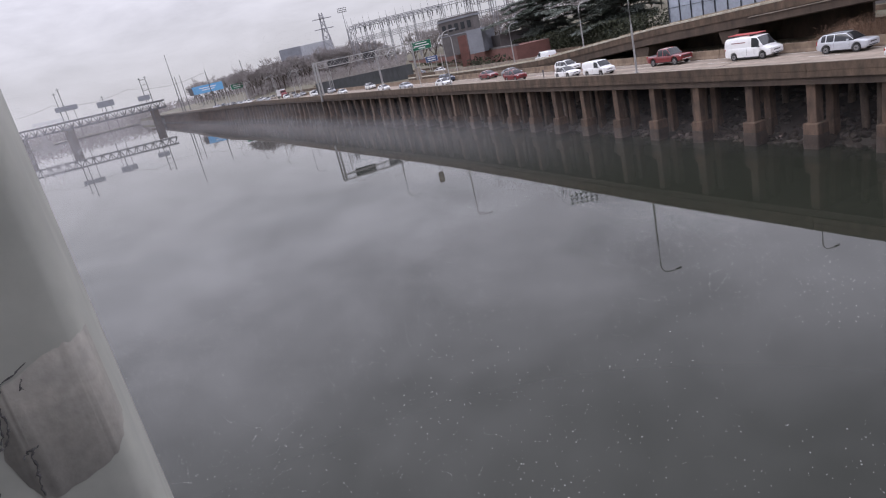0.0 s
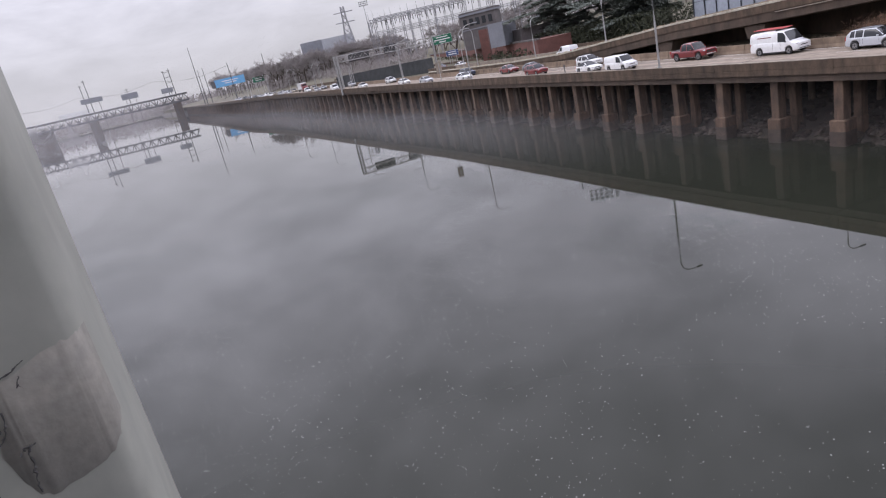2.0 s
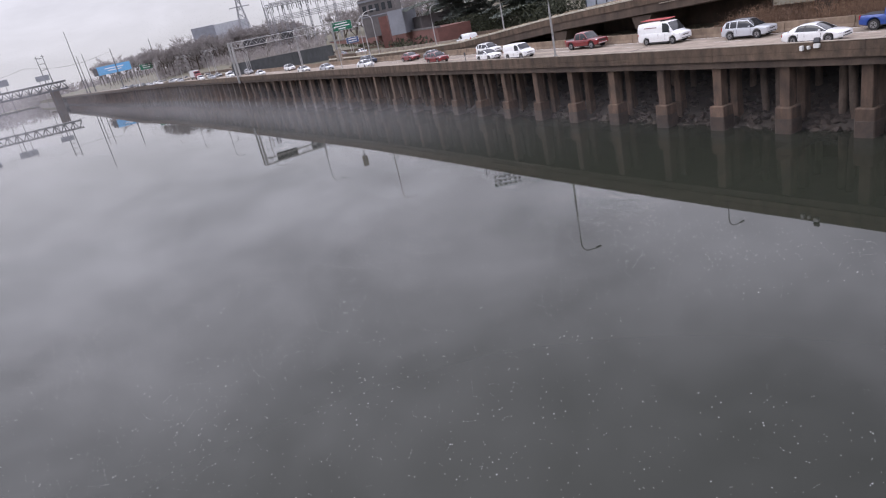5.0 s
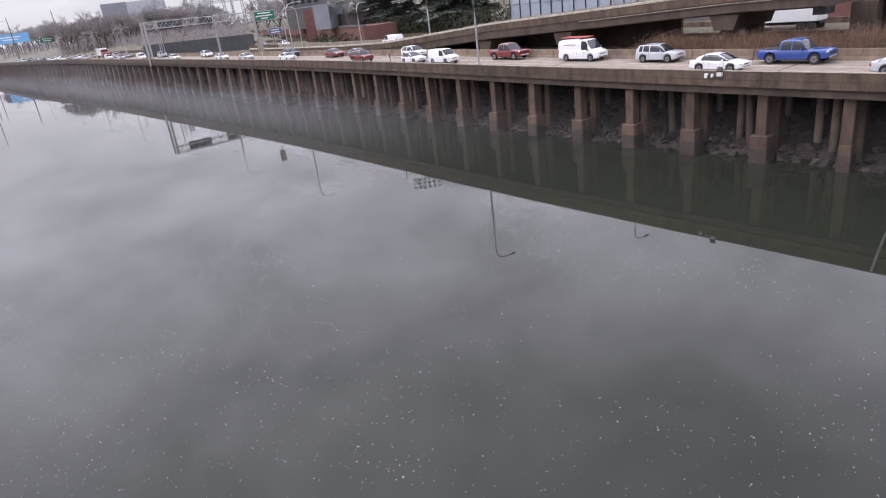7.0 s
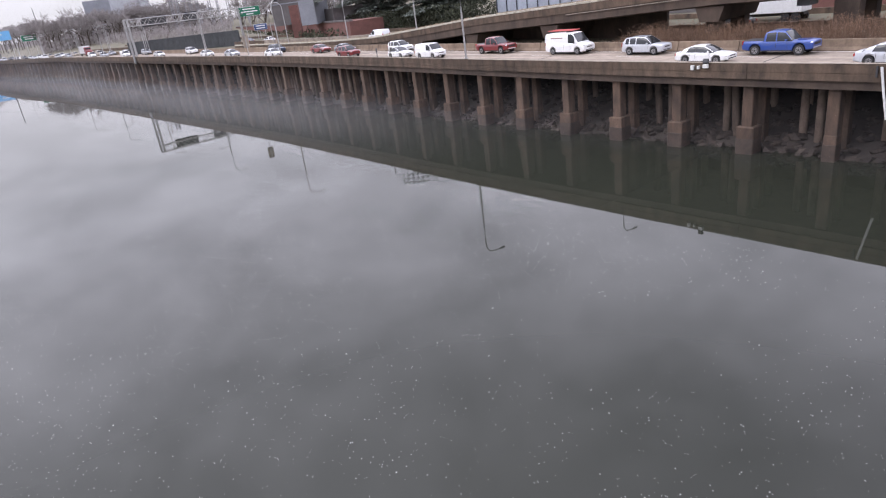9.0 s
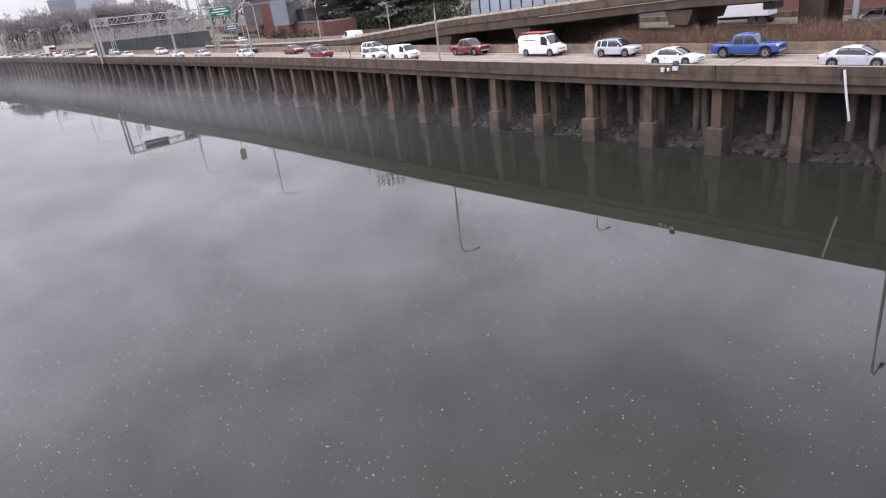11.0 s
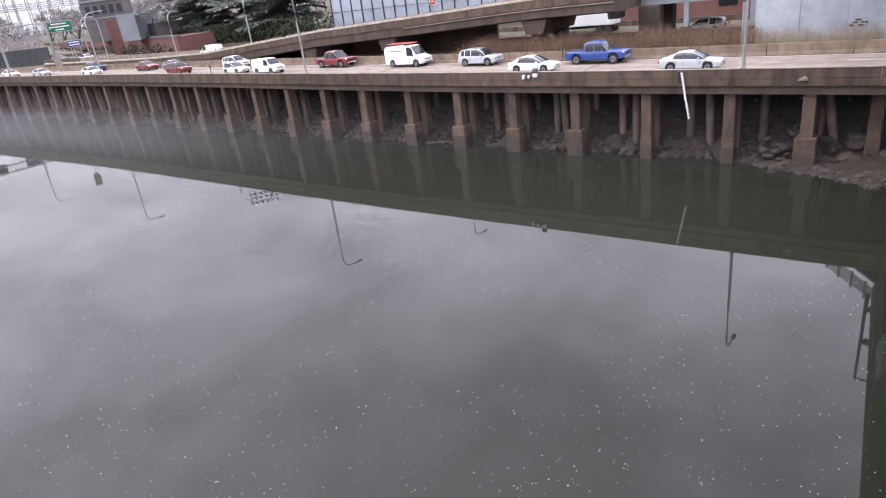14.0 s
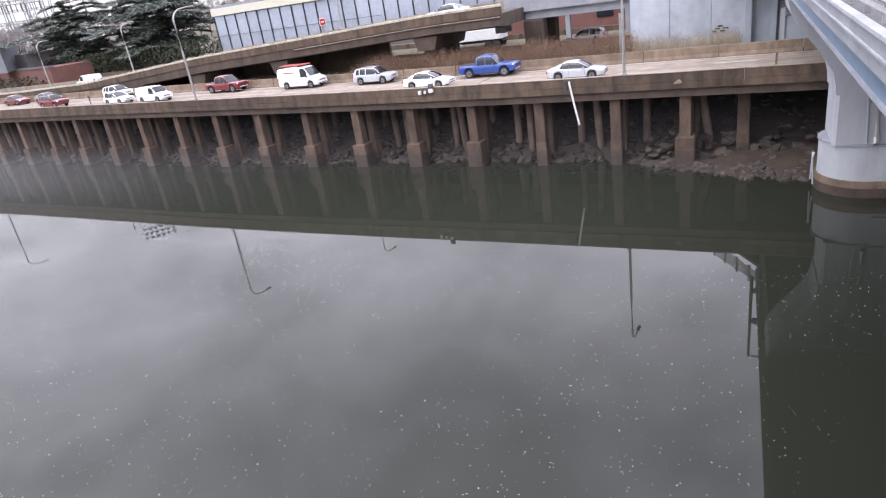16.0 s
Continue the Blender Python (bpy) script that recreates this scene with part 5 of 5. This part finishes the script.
# length, width, height, belt height, ground clearance, wheel radius, front and rear axle, belt line (x, z), glasshouse (x, z)
KINDS = {
    "sedan": (4.75, 1.82, 1.45, 0.92, 0.20, 0.33, 1.42, -1.36, ((-2.37, 0.72), (-2.25, 0.95), (-1.5, 0.99), (0.85, 0.93), (1.7, 0.86), (2.25, 0.76), (2.37, 0.67)), ((-1.85, 0.96), (-0.95, 1.43), (0.25, 1.45), (1.2, 0.91))),
    "suv": (4.65, 1.84, 1.70, 1.05, 0.24, 0.36, 1.40, -1.36, ((-2.32, 0.85), (-2.28, 1.10), (-1.5, 1.08), (0.95, 1.03), (1.75, 1.0), (2.22, 0.94), (2.32, 0.85)), ((-2.2, 1.08), (-1.85, 1.64), (0.35, 1.68), (1.15, 1.02))),
    "coupe": (4.2, 1.82, 1.38, 0.90, 0.18, 0.33, 1.25, -1.22, ((-2.1, 0.70), (-2.0, 0.90), (-1.2, 0.93), (0.7, 0.90), (1.5, 0.84), (2.0, 0.74), (2.1, 0.64)), ((-1.5, 0.92), (-0.75, 1.34), (0.0, 1.37), (0.85, 0.89))),
    "pickup": (5.75, 1.98, 1.92, 1.16, 0.36, 0.42, 1.85, -1.72, ((-2.87, 1.08), (-2.84, 1.16), (-0.95, 1.16), (1.15, 1.15), (2.3, 1.14), (2.78, 1.09), (2.87, 1.0)), ((-1.05, 1.14), (-0.9, 1.88), (0.62, 1.93), (1.28, 1.13))),
    "van": (4.75, 1.84, 1.88, 1.08, 0.22, 0.34, 1.55, -1.35, ((-2.37, 0.85), (-2.35, 1.10), (-1.5, 1.10), (0.9, 1.08), (1.7, 1.04), (2.28, 0.94), (2.37, 0.84)), ((-2.33, 1.08), (-2.26, 1.82), (0.75, 1.86), (1.6, 1.03))),
    "cargo_van": (5.6, 2.0, 2.28, 1.25, 0.24, 0.36, 1.85, -1.6, ((-2.8, 0.95), (-2.78, 1.27), (-1.5, 1.27), (1.3, 1.22), (2.1, 1.16), (2.68, 1.02), (2.8, 0.92)), ((-2.76, 1.25), (-2.7, 2.2), (1.15, 2.25), (2.0, 1.13))),
}


def loft(bm, rings):
    vr = [[bm.verts.new(p) for p in r] for r in rings]
    k = len(rings[0])
    for a, b in zip(vr, vr[1:]):
        for i in range(k):
            bm.faces.new((a[i], a[(i + 1) % k], b[(i + 1) % k], b[i]))
    bm.faces.new(vr[0][::-1])
    bm.faces.new(vr[-1])
    return bm


def smooth_line(pts):
    """A soft curve of height over x through a few points (cubic, with averaged slopes)."""
    xs, zs = np.array([p[0] for p in pts], float), np.array([p[1] for p in pts], float)
    sl = np.diff(zs) / np.diff(xs)
    tg = np.concatenate(([sl[0]], np.where(sl[:-1] * sl[1:] > 0, 2 * sl[:-1] * sl[1:] / (sl[:-1] + sl[1:] + 1e-9), 0.0), [sl[-1]]))

    def f(x):
        x = min(max(x, xs[0]), xs[-1])
        i = min(max(int(np.searchsorted(xs, x)) - 1, 0), len(xs) - 2)
        h = xs[i + 1] - xs[i]
        u = (x - xs[i]) / h
        return float((2 * u**3 - 3 * u**2 + 1) * zs[i] + (u**3 - 2 * u**2 + u) * h * tg[i] + (-2 * u**3 + 3 * u**2) * zs[i + 1] + (u**3 - u**2) * h * tg[i + 1])
    return f


def vehicle(name, kind, paint, label, m, extra=""):
    L, W, H, belt, gap, wr, fa, ra, beltline, cab = KINDS[kind]
    body = PAINTS[paint]
    w = W / 2
    closed = "van" in kind
    car = thing(name, label, "van" if closed else "pickup truck" if kind == "pickup" else "car", "vehicles on the expressway", m)
    zt = smooth_line(beltline)
    arch = wr * 1.2

    def half(x):
        return w * (1 - 0.15 * abs(2 * x / L) ** 8)

    def low(x):
        z = gap + 0.13 * abs(2 * x / L) ** 6
        for xa in (fa, ra):
            if abs(x - xa) < arch:
                z = max(z, min(wr + math.sqrt(arch**2 - (x - xa) ** 2), zt(x) - 0.2))
        return z

    stops = set(round(L / 2 * math.sin(math.pi / 2 * k / 11), 3) for k in range(-11, 12))
    for xa in (fa, ra):
        stops |= set(round(xa - arch * math.cos(math.pi * k / 12), 3) for k in range(13))
        stops |= {round(xa - arch - 0.01, 3), round(xa + arch + 0.01, 3)}
    rings = []
    for x in sorted(stops):
        h, lo, z = half(x), low(x), zt(x)
        r = [(x, -h * 0.90, lo), (x, -h * 0.985, lo + 0.07), (x, -h, lo + 0.5 * (z - lo)), (x, -h * 0.985, z - 0.13), (x, -h * 0.955, z - 0.05), (x, -h * 0.86, z), (x, -h * 0.45, z + 0.03)]
        rings.append(r + [(p[0], -p[1], p[2]) for p in r[::-1]])
    shell = part("body", loft(bmesh.new(), rings), body, car, smooth=True)
    shell.data.set_sharp_from_angle(angle=radians(40))
    part("underbody", box(bmesh.new(), (0, 0, gap + 0.2), (L * 0.9, W * 0.6, 0.3)), TRIM, car)
    (x0, z0), (x1, z1), (x2, z2), (x3, z3) = cab
    wb, wt = w * 0.925, w * (0.85 if closed else 0.72 if kind != "pickup" else 0.80)
    roof = smooth_line(((x0, zt(x0) + 0.01), (x0 + (x1 - x0) * 0.55, z0 + (z1 - z0) * 0.66), (x1 + 0.06, z1 - 0.015), ((x1 + x2) / 2, max(z1, z2) + 0.02), (x2 - 0.05, z2 - 0.02), (x3 - (x3 - x2) * 0.5, z3 + (z2 - z3) * 0.55), (x3, zt(x3) + 0.01)))
    full = max(z1, z2) - z0

    def cut(x):
        zb = zt(x) - 0.03
        zr = max(roof(x), zb + 0.02)
        yy = lambda z: wb + (wt - wb) * (z - zb) / full
        h = zr - zb
        return [(yy(zb), zb), (yy(zb + 0.45 * h) + 0.012, zb + 0.45 * h), (yy(zb + 0.86 * h), zb + 0.86 * h), (yy(zb + h) * 0.93, zb + 0.965 * h), (yy(zb + h) * 0.8, zr), (yy(zb + h) * 0.4, zr + 0.018)]

    def across(x):
        c = cut(x)
        return [(x, -y, z) for y, z in c] + [(x, y, z) for y, z in c[::-1]]

    xs = [x0 + (x3 - x0) * (0.5 - 0.5 * math.cos(math.pi * k / 26)) for k in range(27)]
    top_mat = TRIM if extra == "soft top" else body
    ob = part("upper_body" if closed else "glasshouse", loft(bmesh.new(), [across(x) for x in xs]), body if closed else CARGLASS, car, smooth=True)
    ob.data.set_sharp_from_angle(angle=radians(40))

    def skin(nm, xa, xb, i0, i1, mat, off, sgn=0, skew=0.0):
        """A panel that lies on the cabin between two places along it and two lines of its cross-section."""
        bm = bmesh.new()
        rows = []
        for k in range(9):
            row = []
            for i in range(i0, i1 + 1):
                x = min(max(xa + (xb - xa) * k / 8 + skew * (i - i0), x0 + 0.02), x3 - 0.02)
                y, z = cut(x)[i]
                row.append((x, y + (off if i < 4 else 0), z + (off if i > 1 else 0)))
            rows.append(row if sgn else [(x, -y, z) for x, y, z in row] + [(x, y, z) for x, y, z in row[::-1]])
        vr = [[bm.verts.new((x, y * (sgn or 1), z)) for x, y, z in row] for row in rows]
        for a, b in zip(vr, vr[1:]):
            for i in range(len(a) - 1):
                bm.faces.new((a[i], a[i + 1], b[i + 1], b[i]))
        return part(nm, bm, mat, car, smooth=True)

    xm = (x0 + x3) / 2 - 0.1
    if not closed:
        skin("roof", x1 - 0.02, x2 + 0.02, 2, 5, top_mat, 0.012)
        for sgn in (-1, 1):
            skin("front_pillar", x2 - 0.02, x3 - 0.06, 2, 3, body, 0.012, sgn)
            if kind in ("sedan", "coupe"):
                skin("rear_pillar", x0 + 0.03, x0 + 0.62, 0, 3, top_mat, 0.010, sgn, 0.10)
            else:
                skin("rear_pillar", x0 + 0.03, x0 + (0.22 if kind == "pickup" else 0.36), 0, 3, body, 0.010, sgn, 0.03)
                skin("rear_pillar", x0 + 0.03, x1 + 0.02, 2, 3, body, 0.012, sgn)
            skin("door_pillar", xm - 0.05, xm + 0.05, 0, 2, TRIM if kind in ("sedan", "coupe") else body, 0.008, sgn)
            if kind == "suv":
                skin("door_pillar", x1 + 0.42, x1 + 0.52, 0, 2, body, 0.009, sgn)
    else:
        xw = x2 - (0.5 if kind == "van" else 0.55)
        for sgn in (-1, 1):
            skin("side_window", xw, x3 - 0.5, 0, 2, CARGLASS, 0.010, sgn)
        skin("windscreen", x2 + 0.12, x3 - 0.06, 3, 5, CARGLASS, 0.012)
    for x in (fa, ra):
        for sgn in (-1, 1):
            y = sgn * (w - 0.13)
            bm = tube(bmesh.new(), [(x, y - sgn * 0.1, wr), (x, y + sgn * 0.08, wr), (x, y + sgn * 0.11, wr)], wr, 20)
            wh = part("wheel", bm, TYRE, car)
            part("rim", tube(bmesh.new(), [(x, y + sgn * 0.04, wr), (x, y + sgn * 0.122, wr)], wr * 0.66, 14, wr * 0.62), RIM, wh)
            part("hub", tube(bmesh.new(), [(x, y + sgn * 0.1, wr), (x, y + sgn * 0.13, wr)], wr * 0.2, 8), TRIM, wh)
            for k in range(5):
                a = k * math.tau / 5 + 0.3
                part("spoke_gap", tube(bmesh.new(), [(x + wr * 0.42 * math.cos(a), y + sgn * 0.1, wr + wr * 0.42 * math.sin(a)), (x + wr * 0.42 * math.cos(a), y + sgn * 0.125, wr + wr * 0.42 * math.sin(a))], wr * 0.12, 6), TRIM, wh)
    xf, xr = L / 2 - 0.17, -L / 2 + 0.07
    for sgn in (-1, 1):
        part("headlight", box(bmesh.new(), (xf, sgn * half(xf) * 0.80, zt(xf) - 0.12), (0.3, 0.34, 0.15), Matrix.Identity(4), bevel=0.05), CHROME, car)
        part("tail_light", box(bmesh.new(), (xr, sgn * half(xr) * 0.86, zt(xr) - 0.14), (0.14, 0.26, 0.22 if kind in ("sedan", "coupe") else 0.36), bevel=0.04), TAIL, car)
        part("mirror", box(bmesh.new(), (x3 - 0.42, sgn * (w + 0.08), zt(x3) + 0.07), (0.14, 0.2, 0.15), bevel=0.04), body if not closed else TRIM, car)
        part("sill", box(bmesh.new(), ((fa + ra) / 2, sgn * (w * 0.93), gap + 0.05), (fa - ra - 2.5 * wr, 0.1, 0.26 if closed else 0.12), bevel=0.02), TRIM, car)
        for x in ((0.95, 0.05) if closed else (x3 - 0.35, xm, ra + wr * 1.25)):
            if kind == "pickup" and x < x0:
                continue
            z = (gap + 0.25 + zt(x) - 0.14) / 2
            part("door_seam", box(bmesh.new(), (x, sgn * (half(x) - 0.003), z), (0.018, 0.014, zt(x) - gap - 0.42)), TRIM, car)
        for x in (x3 - 1.25, xm - 0.75):
            if x > x0 + 0.1:
                part("door_handle", box(bmesh.new(), (x, sgn * (half(x) * 0.99), zt(x) - 0.17), (0.2, 0.05, 0.035), bevel=0.01), body, car)
    part("grille", box(bmesh.new(), (L / 2 - 0.09, 0, (zt(L / 2) + gap) / 2 + 0.16), (0.2, W * (0.58 if kind == "pickup" else 0.46), 0.24 if kind == "pickup" else 0.15), bevel=0.04), TRIM, car)
    part("bumper", box(bmesh.new(), (L / 2 - 0.14, 0, gap + 0.2), (0.3, W * 0.74, 0.2), bevel=0.07), CHROME if kind == "pickup" else TRIM, car)
    part("bumper", box(bmesh.new(), (-L / 2 + 0.12, 0, gap + 0.24), (0.26, W * 0.74, 0.18), bevel=0.07), CHROME if kind == "pickup" else TRIM, car)
    if kind == "pickup":
        part("bed", box(bmesh.new(), (-1.9, 0, zt(-1.9) + 0.03), (1.75, W * 0.76, 0.03)), TRIM, car, "open black cargo bed")
    if kind == "suv":
        for sgn in (-1, 1):
            part("roof_rail", tube(bmesh.new(), [(x1 + 0.15, sgn * wt * 0.86, z1 + 0.05), (x2 - 0.1, sgn * wt * 0.86, z2 + 0.05)], 0.025, 5), TRIM, car)
    if extra == "ladders":
        red = plain("ladder_red", (0.42, 0.06, 0.06), 0.5)
        for y in (-0.55, -0.15, 0.2, 0.6):
            part("ladder_rail", tube(bmesh.new(), [(-2.5, y, z2 + 0.22), (1.1, y, z2 + 0.22)], 0.045, 5), red, car)
        for i in range(9):
            part("ladder_rung", tube(bmesh.new(), [(-2.3 + 0.4 * i, -0.55, z2 + 0.22), (-2.3 + 0.4 * i, 0.6, z2 + 0.22)], 0.03, 5), red, car)
        for x in (-2.0, 0.4):
            part("roof_rack", box(bmesh.new(), (x, 0, z2 + 0.1), (0.08, W * 0.8, 0.14)), TRIM, car)
        for sgn in (-1, 1):
            for k, (zz, ll) in enumerate(((1.75, 1.7), (1.58, 1.3))):
                part("text_bar", box(bmesh.new(), (-1.0, sgn * (W / 2 * 0.885 + 0.02 - 0.02 * k), zz), (ll, 0.03, 0.07)), PAINTS["red"] if k == 0 else PAINTS["navy"], car)
    return car


def drive(kind, paint, s, n, label, name="car", extra="", z=None, turn=180):
    vehicle(name, kind, paint, label, place(s, n, (deck(s) if z is None else z), turn), extra)


drive("suv", "silver", 11.7, 10.0, "silver compact SUV with dark roof rails in traffic", "suv")
drive("sedan", "white", 3.0, 5.5, "white sedan with dark windows in the near lane")
drive("pickup", "blue", -1.2, 10.1, "bright blue crew-cab pickup truck with chrome bumper", "pickup_truck")
drive("sedan", "silver", -10.9, 5.5, "silver sedan driving in the near lane")
drive("cargo_van", "white", 21.5, 10.0, "white cargo van with red ladders on its roof rack", "van", "ladders")
drive("van", "white", 41.5, 5.5, "small white panel van with a black bumper", "van")
drive("pickup", "red", 33.5, 10.0, "dark red pickup truck with a black bed", "pickup_truck")
drive("coupe", "white", 48.6, 5.5, "small white convertible with its black roof up", extra="soft top")
drive("suv", "white", 55.0, 10.1, "large white SUV in the far lane", "suv")
drive("suv", "red", 63.0, 5.5, "dark red SUV in the near lane", "suv")
drive("sedan", "grey", 71.5, 9.9, "grey sedan in the far lane")
drive("sedan", "red", 80.0, 9.9, "red sedan in the far lane")
drive("sedan", "white", 90.5, 5.5, "white sedan in the near lane")
drive("suv", "navy", 98, 10.0, "dark blue-grey SUV in the far lane", "suv")
drive("sedan", "silver", 110, 5.5, "silver sedan in slow traffic")
drive("sedan", "white", 124, 5.5, "white sedan in slow traffic")
drive("suv", "white", 146, 10.0, "white SUV in slow traffic", "suv")
drive("sedan", "white", 158, 5.5, "white sedan in slow traffic")
drive("suv", "silver", 184, 10.0, "silver SUV in slow traffic", "suv")
drive("van", "white", 190, 5.5, "white panel van in slow traffic", "van")
rr = random.Random(9)
for k, s in enumerate(range(205, 420, 9)):
    if 246 < s < 268:
        continue
    drive(rr.choice(("sedan", "suv", "sedan", "suv", "van")), rr.choice(("white", "silver", "grey", "black", "white", "beige")), s + rr.uniform(-1.5, 1.5), 5.5 if k % 2 else 10.0, "car in slow distant traffic on the expressway")
drive("van", "white", 74, 19, "white van with dark windows climbing the ramp", "van", z=ramp_top(74) - 0.94, turn=0)
drive("sedan", "silver", 6.5, 18.5, "silver sedan on the flyover ramp", z=ramp_top(6.5) - 0.88, turn=0)
drive("suv", "silver", -6, 27.5, "silver SUV on the far carriageway", "suv", z=deck(-6) + 0.1, turn=0)
drive("sedan", "black", 12, 28, "black sedan on the far carriageway", z=deck(12) + 0.1, turn=0)
for s, c in ((137, "white"), (150, "grey"), (172, "white"), (210, "silver"), (226, "black")):
    drive("sedan", c, s, 27.5, "car on the far carriageway", z=deck(s) + 0.1, turn=0)
for s, n, tr, m in ((257, 9.6, 180, "red"), (11, 32.5, 0, "blue")):
    lorry = thing("box_truck", "white box lorry with a %s cab" % m, "lorry", "", place(s, n, deck(s) + (0.1 if n > 20 else 0), tr))
    part("cargo_box", box(bmesh.new(), (-1.8, 0, 2.35), (6.8, 2.45, 2.6), bevel=0.05), PAINTS["white"], lorry)
    bm = loft(bmesh.new(), [[(x, -1.15, 0.6), (x, -1.15, z), (x, 1.15, z), (x, 1.15, 0.6)] for x, z in ((1.75, 3.2), (2.6, 3.15), (3.2, 2.0), (4.4, 1.75))])
    part("cab", bm, PAINTS[m], lorry)
    part("windscreen", box(bmesh.new(), (2.98, 0, 2.5), (0.1, 2.0, 0.85), Matrix.Translation((0, 0, 0))), CARGLASS, lorry)
    part("chassis", box(bmesh.new(), (-0.6, 0, 0.85), (9.0, 1.0, 0.3)), TRIM, lorry)
    for x in (3.3, -3.4, -4.5):
        for y in (-1.05, 1.05):
            part("wheel", tube(bmesh.new(), [(x, y - 0.14, 0.5), (x, y + 0.14, 0.5)], 0.5, 14), TYRE, lorry)

# ---- low river mist: thin drifting layers over water, haze sheets far up the river ----
def mist_material(name, most):
    """A faint, patchy white scatter; the sheet carries how dense it is."""
    m = bpy.data.materials.new(name)
    m.use_nodes = True
    n, l = m.node_tree.nodes, m.node_tree.links
    n.clear()
    out, mix, both = n.new("ShaderNodeOutputMaterial"), n.new("ShaderNodeMixShader"), n.new("ShaderNodeAddShader")
    clear, dif, tra = n.new("ShaderNodeBsdfTransparent"), n.new("ShaderNodeBsdfDiffuse"), n.new("ShaderNodeBsdfTranslucent")
    dif.inputs[0].default_value = tra.inputs[0].default_value = (0.46, 0.455, 0.47, 1)
    geo, tex = n.new("ShaderNodeNewGeometry"), n.new("ShaderNodeTexNoise")
    tex.inputs["Scale"].default_value, tex.inputs["Detail"].default_value = 0.05, 3.0
    l.new(geo.outputs["Position"], tex.inputs["Vector"])
    uv = n.new("ShaderNodeAttribute")
    uv.attribute_name = "mist_share"
    patch = n.new("ShaderNodeMapRange")
    patch.inputs["From Min"].default_value, patch.inputs["From Max"].default_value = 0.3, 0.62
    patch.inputs["To Min"].default_value, patch.inputs["To Max"].default_value = 0.45 * most, most
    l.new(tex.outputs["Fac"], patch.inputs["Value"])
    mul = n.new("ShaderNodeMath")
    mul.operation = "MULTIPLY"
    l.new(patch.outputs[0], mul.inputs[0])
    l.new(uv.outputs["Fac"], mul.inputs[1])
    l.new(dif.outputs[0], both.inputs[0])
    l.new(tra.outputs[0], both.inputs[1])
    l.new(mul.outputs[0], mix.inputs[0])
    l.new(clear.outputs[0], mix.inputs[1])
    l.new(both.outputs[0], mix.inputs[2])
    l.new(mix.outputs[0], out.inputs[0])
    return m


def mist_sheet(name, grid, density, mat, label):
    """A gently waving sheet over a grid of places, with its thinning towards the edges kept as an attribute."""
    bm = bmesh.new()
    rows = [[bm.verts.new(p) for p in row] for row in grid]
    for a, b in zip(rows, rows[1:]):
        for i in range(len(a) - 1):
            bm.faces.new((a[i], a[i + 1], b[i + 1], b[i]))
    bm.verts.index_update()
    ob = part(name, bm, mat, smooth=True)
    att = ob.data.attributes.new("mist_share", "FLOAT", "POINT")
    att.data.foreach_set("value", [d for row in density for d in row])
    tagged(ob, label, "mist", kind="stuff")


def ease(x, a, b):
    u = max(0.0, min(1.0, (x - a) / (b - a)))
    return u * u * (3 - 2 * u)


LOW_MIST = mist_material("low_river_mist", 0.07)
for z in (0.7, 1.7):
    ss, nn = steps(2, 522, 8), steps(-26, 6, 2)
    grid = [[at(s, n, z + 0.35 * noise.noise(Vector((s * 0.05, n * 0.08, z)))) for n in nn] for s in ss]
    dens = [[ease(s, 2, 85) * (1 - 0.45 * ease(s, 150, 520)) * ease(n, -26, -4) * (1 - ease(s, 420, 518)) for n in nn] for s in ss]
    mist_sheet("river_mist_veil", grid, dens, LOW_MIST, "thin white mist lying low over the river by the columns")
# Upright sheet imitates mist by the columns and a lens veil lifting blacks.
ss, zz = steps(-36, 420, 6), steps(-0.05, 8.6, 0.5)
grid = [[at(s, -2.0 + 0.8 * noise.noise(Vector((s * 0.06, z * 0.2, 4))), z) for z in zz] for s in ss]
dens = [[(1 - ease(z, 2.5 + 2.5 * ease(s, 90, 200), 6.3 + 2.2 * ease(s, 90, 200))) * (0.24 + 0.76 * ease(s, 0, 110) + 0.9 * ease(s, 100, 240)) * ease(s, -35, -20) * (1 - ease(s, 270, 418)) for z in zz] for s in ss]
mist_sheet("river_mist_veil", grid, dens, mist_material("mist_and_lens_veil", 0.075), "faint upright sheet along the columns imitating mist and lens veil")
# Tall white sheets added to stand in for aerial haze on distant things.
for s0, high, most in ((205, 26, 0.12), (470, 52, 0.32)):
    nn, zz = steps(-520, 260, 10), steps(-0.05, high, high / 8)
    grid = [[at(s0 + 12 * noise.noise(Vector((n * 0.02, z * 0.05, s0))) + 0.06 * abs(n + 60), n, z) for z in zz] for n in nn]
    dens = [[(1 - ease(z, high * 0.25, high * 0.98)) * ease(n, -510, -380) * (1 - ease(n, -45, -2) if s0 < 300 else (1 - 0.78 * ease(n, -110, -6)) * (1 - ease(n, 120, 250))) for z in zz] for n in nn]
    mist_sheet("far_haze_sheet", grid, dens, mist_material("far_painted_haze", most), "pale soft upright sheet standing in for haze across the river far off")
